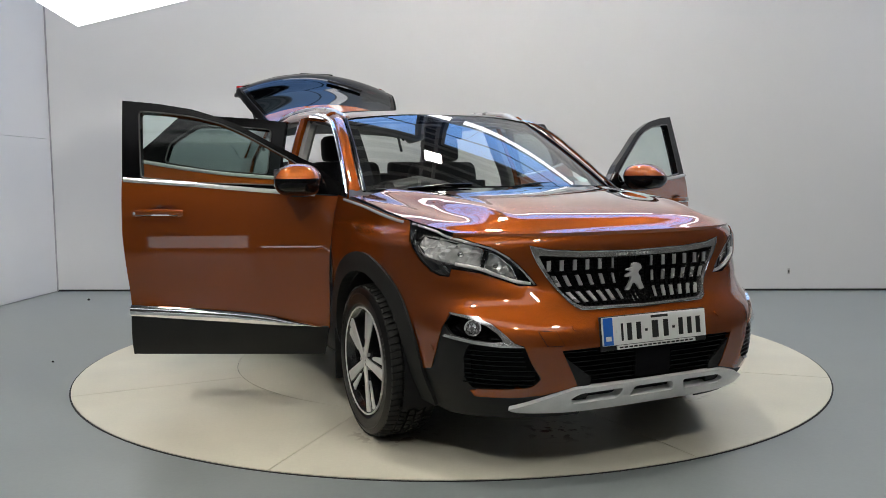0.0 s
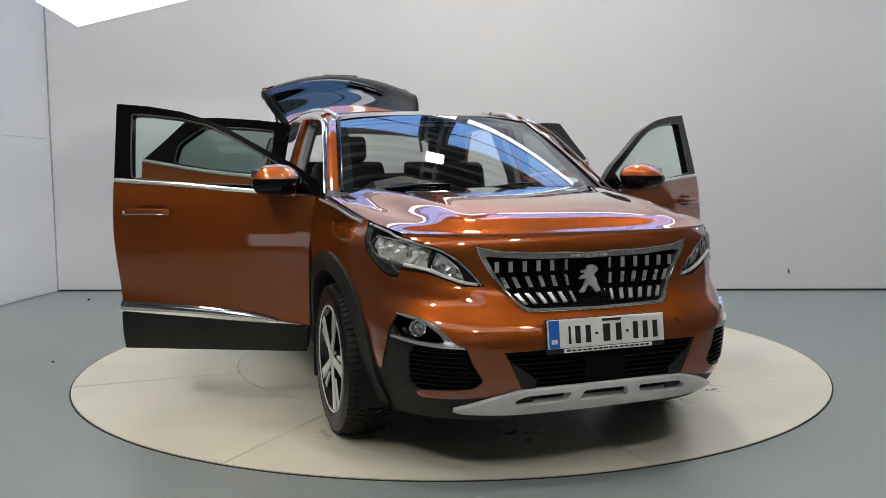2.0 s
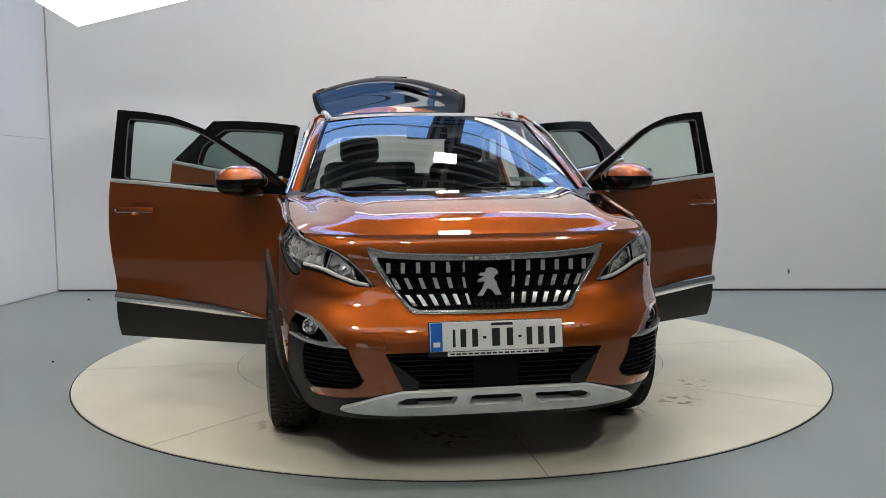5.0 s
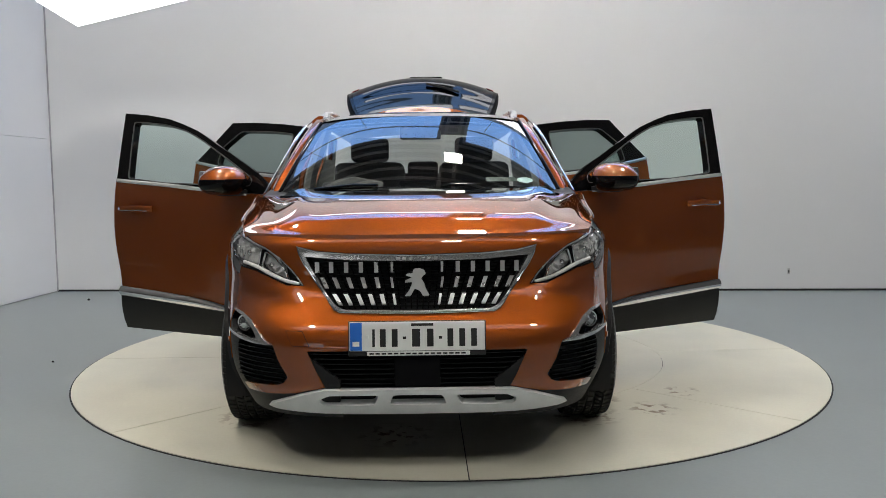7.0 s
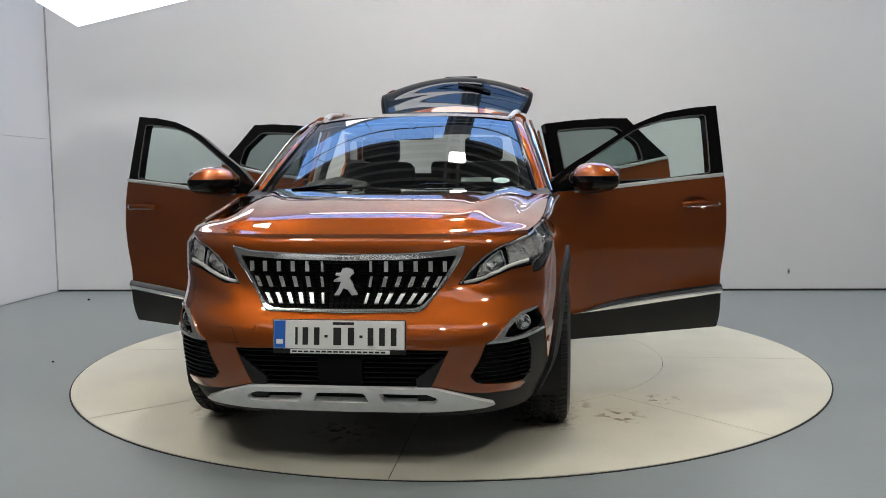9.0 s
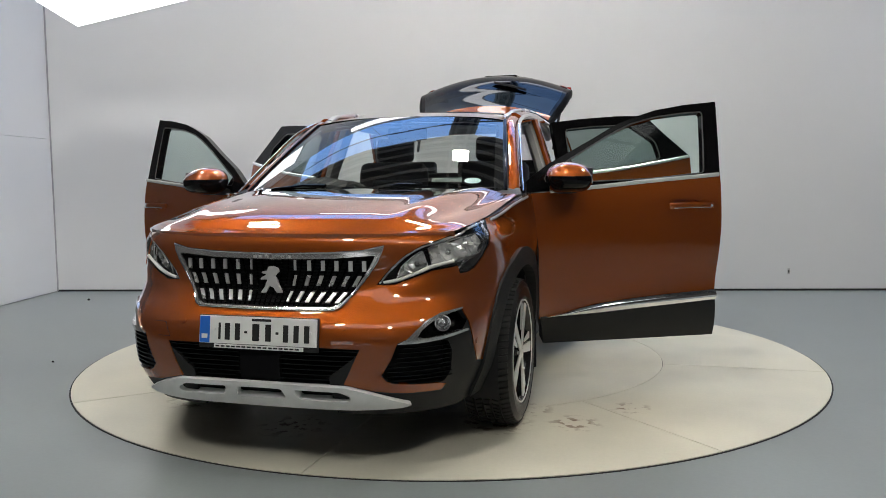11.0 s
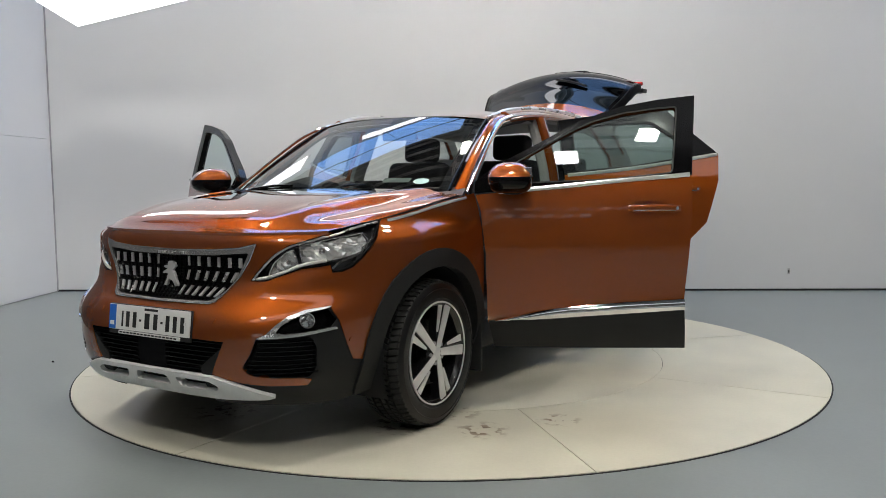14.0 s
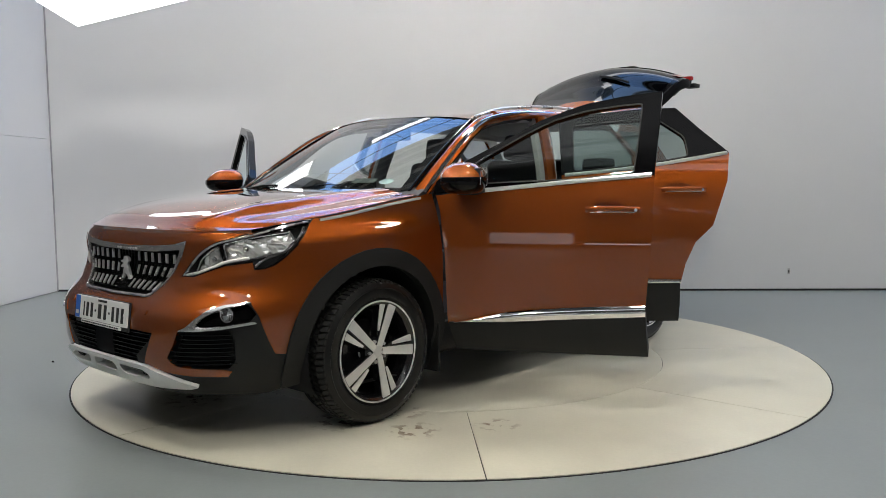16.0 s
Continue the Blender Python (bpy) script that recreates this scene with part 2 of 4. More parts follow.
def slab(points, thick, m=None, bevel=0.0):
    """A plate with the given outline in its xy plane."""
    bm = bmesh.new()
    f = bm.faces.new([bm.verts.new((x, y, 0)) for x, y in points])
    r = bmesh.ops.extrude_face_region(bm, geom=[f])
    for v in r["geom"]:
        if isinstance(v, bmesh.types.BMVert):
            v.co.z += thick
    bmesh.ops.recalc_face_normals(bm, faces=bm.faces)
    if bevel:
        bmesh.ops.bevel(bm, geom=[e for e in bm.edges if e.calc_face_angle(0) > 0.5], offset=bevel, segments=2, affect="EDGES")
    if m is not None:
        bmesh.ops.transform(bm, matrix=m, verts=bm.verts)
    return bm


def thing(name, label, category, group="", kind="", at=(0, 0, 0)):
    ob = new(name)
    ob.location = at
    ob.empty_display_size = 0.2
    return tagged(ob, label, category, group, kind)


# ---- the studio ----
ROOM = Matrix.Translation((-4.27, 3.49, 0)) @ pose(0, 0, 0, 0, 0, -3.08)
HALL_W, HALL_D, HALL_H = 10.2, 12.0, 5.5
STUDIO_D = 1.6
BACK_H, BEYOND = 4.95, 3.2


def wall_paint():
    m = surface("white_wall_paint", (0.676, 0.682, 0.70), 0.55, 0, 0.035, 0.7, 0.12, 90)
    return m


WALL = wall_paint()
FLOOR = surface("grey_floor_paint", (0.208, 0.234, 0.234), 0.325, 0, 0.10, 1.3, 0.08, 60, rough_vary=0.035)
CEILING = surface("dark_metal_deck", (0.11, 0.115, 0.125), 0.5, 0.1, 0.1, 2)
DARK_WALL = surface("dark_wall_paint", (0.060, 0.058, 0.058), 0.6, 0, 0.1, 1)
GAP = surface("joint_shadow_gap", (0.02, 0.02, 0.02), 0.9)
STEEL = surface("grey_steel", (0.42, 0.42, 0.42), 0.45, 0.3, 0.1, 3)
LED = glow("led_panel", (1.0, 0.962, 0.885), LED_POWER)
LED_CORNER = glow("led_corner_panel", (0.94, 0.945, 1.0), CORNER_POWER)
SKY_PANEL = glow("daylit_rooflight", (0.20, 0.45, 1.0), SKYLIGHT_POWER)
# Glow of the added fill over the camera, not a known opening.
FILL_PANEL = glow("frosted_fill_panel", (0.95, 0.97, 1.0), 0.8)
DAYLIGHT = glow("daylit_pane", (0.95, 0.97, 1.0), 0.5)
DAY_GAP = glow("daylit_gap", (0.95, 0.97, 1.0), 3.0)


def structure(name, data, material, label, category, m=ROOM):
    ob = part(name, data, material)
    ob.matrix_world = m
    return tagged(ob, label, category, kind="structure")


def room():
    structure("floor", box(HALL_W / 2, (BEYOND - HALL_D) / 2, -0.106, HALL_W + 0.6, HALL_D + BEYOND + 0.6, 0.2, 0), FLOOR, "worn grey painted concrete floor with scuffs", "floor")
    structure("wall_back", box(HALL_W / 2, 0.10, BACK_H / 2, HALL_W + 0.6, 0.2, BACK_H, 0), WALL, "plain white painted studio back wall", "wall")
    left = structure("wall_left", box(-0.15, -STUDIO_D / 2, 0.82, 0.3, STUDIO_D, 1.64, 0), WALL, "white painted side wall of lower and upper panels", "wall")
    part("panel", box(-0.153, -STUDIO_D / 2, 1.644 + (HALL_H - 1.644) / 2, 0.3, STUDIO_D, HALL_H - 1.644, 0), WALL, left)
    rest = HALL_D - STUDIO_D
    structure("wall_hall", box(HALL_W / 2, BEYOND + 0.15, HALL_H / 2, HALL_W + 0.6, 0.3, HALL_H, 0), DARK_WALL, "dark hall wall beyond the studio partition", "wall")
    for k, x in ((3, -0.15), (4, HALL_W + 0.15)):
        structure("wall_dark_%d" % k, box(x, 0.2 + (BEYOND - 0.2) / 2, HALL_H / 2, 0.3, BEYOND - 0.2, HALL_H, 0), DARK_WALL, "dark hall wall beyond the studio partition", "wall")
    for k, x in ((1, -0.15), (2, HALL_W + 0.15)):
        structure("wall_dark_%d" % k, box(x, -STUDIO_D - rest / 2, HALL_H / 2, 0.3, rest, HALL_H, 0), DARK_WALL, "dark wall of the hall behind the camera", "wall")
    structure("wall_right", box(HALL_W + 0.15, -STUDIO_D / 2, HALL_H / 2, 0.3, STUDIO_D, HALL_H, 0), WALL, "plain white painted side wall", "wall")
    structure("wall_front", box(HALL_W / 2, -HALL_D - 0.15, HALL_H / 2, HALL_W + 0.6, 0.3, HALL_H, 0), DARK_WALL, "dark wall behind the camera with a pale sign", "wall")
    structure("trim", box(HALL_W / 2, -0.004, 0.004, HALL_W, 0.008, 0.02, 0), GAP, "thin dark joint where wall meets floor", "trim")
    structure("trim", box(0.006, -0.006, HALL_H / 2, 0.012, 0.012, HALL_H, 0), surface("corner_strip", (0.35, 0.35, 0.37), 0.6), "thin grey strip in the corner between the walls", "trim")
    # ribbed deck
    verts, faces = [], []
    n = 136
    deep = HALL_D + BEYOND + 0.6
    for i in range(n + 1):
        x = deep * i / n
        z = HALL_H + (0.09 if i % 4 in (1, 2) else 0.0)
        verts += [(-0.3, BEYOND + 0.3 - x, z), (HALL_W + 0.3, BEYOND + 0.3 - x, z)]
    for i in range(n):
        faces.append((2 * i, 2 * i + 1, 2 * i + 3, 2 * i + 2))
    deck = part("ceiling", (verts, faces, None), CEILING)
    deck.data.shade_flat()
    deck.matrix_world = ROOM
    tagged(deck, "dark ribbed metal roof deck", "ceiling", kind="structure")


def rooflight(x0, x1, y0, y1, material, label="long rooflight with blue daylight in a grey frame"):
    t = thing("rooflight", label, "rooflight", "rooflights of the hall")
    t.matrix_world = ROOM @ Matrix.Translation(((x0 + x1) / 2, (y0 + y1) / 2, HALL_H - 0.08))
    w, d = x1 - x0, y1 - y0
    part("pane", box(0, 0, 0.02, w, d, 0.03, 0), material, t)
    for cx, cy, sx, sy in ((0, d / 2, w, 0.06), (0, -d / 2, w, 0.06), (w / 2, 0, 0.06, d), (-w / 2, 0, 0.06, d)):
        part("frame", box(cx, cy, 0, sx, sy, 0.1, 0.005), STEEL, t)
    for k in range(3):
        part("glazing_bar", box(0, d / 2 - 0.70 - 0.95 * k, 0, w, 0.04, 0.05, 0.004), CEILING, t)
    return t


def truss(x, y0, y1):
    t = thing("roof_truss", "grey steel roof truss with cross braces", "truss", "trusses of the hall")
    t.matrix_world = ROOM @ Matrix.Translation((x, 0, HALL_H - 0.35))
    for s in (-0.14, 0.14):
        part("chord", box(s, (y0 + y1) / 2, 0, 0.07, y1 - y0, 0.14, 0.005), STEEL, t)
    k = int((y1 - y0) / 0.32)
    for i in range(k):
        part("brace", box(0, y0 + (i + 0.5) * (y1 - y0) / k, 0, 0.26, 0.05, 0.05, 0.004), STEEL, t)
    return t


def led_panel(x, y, z, w, d, material, tilt=None, label="bright rectangular LED panel in a thin white frame"):
    t = thing("led_panel", label, "ceiling light", "LED panels of the studio")
    t.matrix_world = tilt if tilt is not None else Matrix.Translation((x, y, z))
    part("diffuser", box(0, 0, 0, w, d, 0.02, 0), material, t)
    part("housing", box(0, 0, 0.035, w + 0.05, d + 0.05, 0.05, 0.01), STEEL, t)
    up = t.matrix_world.inverted().to_3x3() @ Vector((0, 0, 1))
    for s in (-0.35, 0.35):
        foot = Vector((s * w, 0, 0.05))
        part("hanger", sweep([foot, foot + up * (HALL_H + 0.03 - (t.matrix_world @ foot).z)], 0.012, 0.012, up=(0.3, 1, 0.2)), STEEL, t)
    return t


def corner_panel(c, a, b, w, d):
    """A tilted panel with a corner at c and its sides along a and b."""
    a, b = a.normalized(), b.normalized()
    b = (b - a * a.dot(b)).normalized()
    up = a.cross(b)
    if up.z < 0:
        up = -up
    y = up.cross(a)
    mid = c + a * w / 2 + b * d / 2
    m = Matrix((a, y, up)).transposed().to_4x4()
    m.translation = mid
    return led_panel(0, 0, 0, w, d, LED_CORNER, m, "large tilted LED light box near the wall corner")


def studio_lights():
    # The panels at (-2.6, -2.2) and (0.35, -6.6) are added as fill.
    for x, y in ((-2.6, 0.4), (0.35, 1.15), (3.1, 0.2), (0.35, -2.0), (-2.6, -2.2), (-2.6, -4.8), (3.1, -4.8), (0.35, -6.6)):
        led_panel(x, y, 5.0, 0.34, 0.34, LED)


def wall_sign():
    t = thing("wall_sign", "pale two-line sign on the dark wall, letters as bars", "sign")
    t.matrix_world = ROOM @ Matrix.Translation((HALL_W / 2 - 0.3, -HALL_D + 0.02, 1.9))
    pale = surface("pale_sign", (0.7, 0.7, 0.68), 0.5)
    for i in range(12):
        part("bar", box(-1.5 + i * 0.27, 0, 0.22, 0.17, 0.03, 0.2, 0.005), pale, t)
    for i in range(6):
        part("bar", box(-0.9 + i * 0.3, 0, -0.15, 0.19, 0.03, 0.2, 0.005), pale, t)


def daylit_wall():
    """A low pale window and the bright gap under a shutter, in the wall behind the camera."""
    w = structure("window_1", box(1.50, -HALL_D + 0.012, 0.52, 1.55, 0.02, 0.68, 0), DAYLIGHT, "low bright window in the dark wall", "window")
    for cx, cz, sx, sz in ((1.50, 0.88, 1.67, 0.05), (1.50, 0.16, 1.67, 0.05), (0.70, 0.52, 0.05, 0.72), (2.30, 0.52, 0.05, 0.72)):
        part("window_frame", box(cx, -HALL_D + 0.02, cz, sx, 0.04, sz, 0.004), STEEL, w)
    sh = structure("door_1", box(3.15, -HALL_D + 0.012, 0.22, 1.35, 0.02, 0.05, 0), DAY_GAP, "bright gap under a closed roller shutter", "shutter")
    for k in range(9):
        part("slat", box(3.15, -HALL_D + 0.02, 0.33 + 0.16 * k, 1.5, 0.035, 0.15, 0.01), DARK_WALL, sh)


room()
daylit_wall()
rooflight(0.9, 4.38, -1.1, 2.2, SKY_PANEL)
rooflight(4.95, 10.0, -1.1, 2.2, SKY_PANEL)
# Unseen fill added to lift the car's front, built like a rooflight.
rooflight(0.4, 9.8, -10.2, -8.2, FILL_PANEL, "wide frosted fill panel in a grey frame, added out of view")
truss(4.65, -6.0, 2.9)
for K in range(17):
    structure("beam", box(HALL_W / 2, -1.26 - 0.36 * K, HALL_H - 0.03, HALL_W, 0.09, 0.06, 0.004), STEEL, "grey steel purlin under the dark roof deck", "beam")
studio_lights()
CORNER_C = Vector((-3.5, 2.55, 2.66))
corner_panel(CORNER_C, Vector((1.31, -0.43, 0.17)), Vector((-0.03, -0.40, 0.13)), 1.6, 0.5)
corner_panel(Vector((4.45, 2.3, 2.95)), Vector((1.31, 0.2, 0.12)), Vector((0.0, -0.40, 0.13)), 0.9, 0.4)
for X in (-1.75, 0.75, 3.25):
    corner_panel(Vector((X, 3.0 - 0.054 * X, 4.32)), Vector((1.0, -0.054, 0.0)), Vector((0.0, -0.40, 0.16)), 2.3, 0.2)
wall_sign()

# ---- turntable ----
TABLE_R = 2.333
TABLE_AT = (-0.001, 0.095)


def table_paint():
    """Cream paint with rusty drips, scuffs and faint tyre marks."""
    m = surface("cream_table_paint", (0.615, 0.59, 0.485), 0.345, 0, 0.10, 2.5, 0.12, 60, rough_vary=0.05)
    tree = m.node_tree
    n, l = tree.nodes, tree.links
    b = n["Principled BSDF"]
    paint = b.inputs["Base Color"].links[0].from_socket
    co = n.new("ShaderNodeTexCoord")
    mask = None
    for x, y, r in ((0.62, -1.47, 0.22), (1.0, -1.38, 0.15), (-0.98, -1.42, 0.24), (0.75, -1.2, 0.14), (-0.3, -1.75, 0.2), (1.25, -1.05, 0.12)):
        d = n.new("ShaderNodeVectorMath")
        d.operation = "DISTANCE"
        d.inputs[1].default_value = (x, y, 0)
        l.new(co.outputs["Object"], d.inputs[0])
        f = n.new("ShaderNodeMapRange")
        f.inputs["From Min"].default_value, f.inputs["From Max"].default_value = r, r * 0.3
        l.new(d.outputs["Value"], f.inputs["Value"])
        if mask is None:
            mask = f.outputs[0]
        else:
            mx = n.new("ShaderNodeMath")
            mx.operation = "MAXIMUM"
            l.new(mask, mx.inputs[0])
            l.new(f.outputs[0], mx.inputs[1])
            mask = mx.outputs[0]
    spots = n.new("ShaderNodeTexNoise")
    spots.inputs["Scale"].default_value, spots.inputs["Detail"].default_value = 17, 7
    l.new(co.outputs["Object"], spots.inputs["Vector"])
    cut = n.new("ShaderNodeMapRange")
    cut.inputs["From Min"].default_value, cut.inputs["From Max"].default_value = 0.53, 0.59
    l.new(spots.outputs["Fac"], cut.inputs["Value"])
    fac = n.new("ShaderNodeMath")
    fac.operation = "MULTIPLY"
    l.new(mask, fac.inputs[0])
    l.new(cut.outputs[0], fac.inputs[1])
    mix = n.new("ShaderNodeMix")
    mix.data_type = "RGBA"
    l.new(fac.outputs[0], mix.inputs["Factor"])
    l.new(paint, mix.inputs["A"])
    mix.inputs["B"].default_value = (0.15, 0.085, 0.03, 1)
    l.new(mix.outputs["Result"], b.inputs["Base Color"])
    return m


def ring_piece(r0, r1, a0, a1, z0, z1, n=24):
    bm = bmesh.new()
    low, high = [], []
    for i in range(n + 1):
        a = a0 + (a1 - a0) * i / n
        for r in (r0, r1):
            low.append(bm.verts.new((r * math.cos(a), r * math.sin(a), z0)))
            high.append(bm.verts.new((r * math.cos(a), r * math.sin(a), z1)))
    for i in range(n):
        a, b, c, d = 2 * i, 2 * i + 1, 2 * i + 3, 2 * i + 2
        bm.faces.new((high[a], high[b], high[c], high[d]))
        bm.faces.new((high[b], low[b], low[c], high[c]))
        bm.faces.new((low[a], high[a], high[d], low[d]))
    bm.faces.new((low[0], low[1], high[1], high[0]))
    bm.faces.new((low[2 * n + 1], low[2 * n], high[2 * n], high[2 * n + 1]))
    bmesh.ops.recalc_face_normals(bm, faces=bm.faces)
    return bm


def turntable():
    cream = table_paint()
    t = thing("turntable", "round cream painted car turntable flush with the floor", "turntable")
    part("disc", ring_piece(0.002, 1.388, 0, 2 * math.pi, -0.005, 0.0, 96), cream, t)
    part("backing", ring_piece(0.002, TABLE_R - 0.01, 0, 2 * math.pi, -0.0058, -0.0052, 96), GAP, t)
    for i in range(8):
        a0 = math.radians(-89.5 + 45 * i) + 0.0012
        part("plate", ring_piece(1.391, TABLE_R, a0, a0 + math.radians(45) - 0.0024, -0.005, 0.0), cream, t)
    return t


def floor_ring():
    ring = part("trim", ring_piece(TABLE_R + 0.001, TABLE_R + 0.009, 0, 2 * math.pi, -0.0059, -0.003, 128), GAP)
    ring.location = (*TABLE_AT, 0)
    tagged(ring, "narrow dark gap round the turntable", "trim", kind="structure")


def small_marks():
    hook = thing("wall_socket", "small grey socket low on the white wall", "socket")
    hook.matrix_world = ROOM @ Matrix.Translation((7.78, -0.006, 0.195))
    part("plate", box(0, 0, 0, 0.022, 0.012, 0.06, 0.003), STEEL, hook)
    part("insert", box(0, -0.006, 0.0, 0.012, 0.006, 0.03, 0.001), GAP, hook)
    for x, y, r in ((-3.62, 2.78, 0.016), (-2.62, -0.05, 0.010)):
        chip = thing("grit_chip", "small dark chip of grit on the grey floor", "grit", "grit on the floor", at=(x, y, -0.006))
        bm = bmesh.new()
        bmesh.ops.create_icosphere(bm, subdivisions=1, radius=r, matrix=Matrix.Diagonal((1, 0.7, 0.8, 1)))
        part("stone", bm, GAP, chip).location = (0, 0, r * 0.6)


small_marks()
table = turntable()
floor_ring()


# ---- the car: its skin ----
# Car space: x to its left, y towards its tail, z up; the nose points along -y.
YC = -0.80
half_width = spline([(.20, .80), (.28, .83), (.36, .866), (.46, .884), (.58, .892), (.72, .897), (.86, .899), (.98, .894), (1.08, .884), (1.16, .870),
                     (1.20, .859), (1.40, .801), (1.62, .735)])
nose = spline([(.20, 1.33), (.27, 1.40), (.37, 1.445), (.50, 1.45), (.60, 1.435), (.655, 1.385), (.70, 1.335), (.78, 1.305), (.88, 1.305), (.95, 1.29),
               (1.0, 1.22), (1.1, 1.0)])
def soft(curve, w):
    return lambda z: (curve(z - w) + 2 * curve(z - w / 2) + 2 * curve(z) + 2 * curve(z + w / 2) + curve(z + w)) / 8


half_width, nose = soft(half_width, 0.035), soft(nose, 0.04)
along = spline([(-.8, 1.0), (-.3, 1.008), (.3, 1.01), (1.0, 1.0), (1.6, .975), (2.2, .91)])
HUB_Y, HUB_Z, REAR_Y = -1.318, 0.345, 1.357
ARCH = (HUB_Y, 0.36)


def shoulder(z, c):
    return half_width(z) - 0.05 * ease((z - 0.90) / 0.10) * ease(c / 0.55)


def front(u, z):
    """The nose: u runs round it from the middle, z is the height."""
    f = u / 1.2
    s, c = math.sin(f), math.cos(f)
    r = 1 / ((abs(s) / shoulder(z, c)) ** 4 + (abs(c) / nose(z)) ** 4) ** 0.25
    y = YC - r * c
    # the wing swells over the wheel
    w = 0.018 * ease((y + 1.88) / 0.45) * ease((-0.80 - y) / 0.30) * ease((z - 0.30) / 0.15) * ease((1.02 - z) / 0.22)
    # the ledge under the headlamp, with a hollow below it
    x = abs(r * s)
    zc = .722 + .20 * (x - .5)
    y -= ease((x - .40) / .10) * ease((.84 - x) / .10) * (0.008 * math.exp(-((z - zc) / .028) ** 2) - 0.003 * math.exp(-((z - zc + .075) / .04) ** 2))
    w += 0.009 * math.exp(-((y + 1.22) / 0.24) ** 2 - ((z - 0.945) / 0.045) ** 2) - 0.006 * math.exp(-((y + 1.25) / 0.28) ** 2 - ((z - 0.865) / 0.04) ** 2)
    return (r * s + math.copysign(w, s), y, z)


def ux(x, z):
    u = 0.9
    lo, hi = 0.0, 1.85
    for _ in range(40):
        u = (lo + hi) / 2
        if front(u, z)[0] < abs(x):
            lo = u
        else:
            hi = u
    return math.copysign(u, x)


def uy(y, z):
    lo, hi = 0.2, 1.88
    for _ in range(40):
        u = (lo + hi) / 2
        if front(u, z)[1] < y:
            lo = u
        else:
            hi = u
    return u


def side(y, z):
    """The left flank: y along the car, z the height."""
    if y < YC:
        return front(uy(y, z), z)
    x = half_width(z) * along(y)
    # the haunch over the rear wheel and the hollow in the doors
    x += 0.012 * math.exp(-((y - REAR_Y) / 0.45) ** 2 - ((z - 0.80) / 0.28) ** 2)
    x -= 0.012 * math.exp(-((y - 0.35) / 0.75) ** 2 - ((z - 0.62) / 0.10) ** 2)
    return (x, y, z)


def xz(*pts):
    return [(ux(x, z), z) for x, z in pts]


def both(half):
    """An outline over the middle from its left half, which begins and ends on the middle line."""
    return half + [(-u, z) for u, z in reversed(half) if u > 1e-6]


car = thing("car", "copper orange five-door crossover car with all doors and tailgate open", "car")


def arc(c, r, a0, a1, n):
    return [(c[0] + r * math.cos(math.radians(a0 + (a1 - a0) * i / n)), c[1] + r * math.sin(math.radians(a0 + (a1 - a0) * i / n))) for i in range(n + 1)]


HEAD_TOP = [(.452, .753), (.475, .785), (.507, .822), (.556, .868), (.62, .908), (.698, .938)]
HEAD = xz(*HEAD_TOP, (.742, .957)) + [(uy(-1.80, .974), .974), (uy(-1.70, .990), .990), (uy(-1.625, .998), .998), (uy(-1.66, .965), .965), (uy(-1.735, .898), .898),
                                     (uy(-1.78, .849), .849)] + xz((.795, .808), (.775, .792), (.753, .790), (.742, .822), (.66, .809), (.592, .783), (.526, .758))
GRILLE = [(.0, .874), (.265, .881), (.401, .891), (.480, .909), (.470, .880), (.452, .843), (.404, .768), (.343, .684), (.325, .665), (.302, .656), (.0, .650)]
GRILLE_IN = [(.0, .851), (.266, .857), (.448, .872), (.409, .800), (.361, .722), (.322, .678), (.287, .664), (.0, .659)]
FOG = [(.571, .538), (.600, .545), (.635, .583), (.662, .615), (.704, .637), (.762, .649), (.790, .60), (.778, .563), (.714, .545)]
VENT = [(.566, .530), (.735, .535), (.748, .486), (.740, .40), (.715, .357), (.62, .366), (.550, .374), (.526, .386), (.508, .410), (.545, .472)]
INTAKE = [(.0, .520), (.30, .518), (.428, .515), (.361, .373), (.0, .370)]
SKID_OUT = [(.0, .370), (.372, .366), (.464, .341), (.600, .284), (.565, .274), (.381, .268), (.0, .266)]


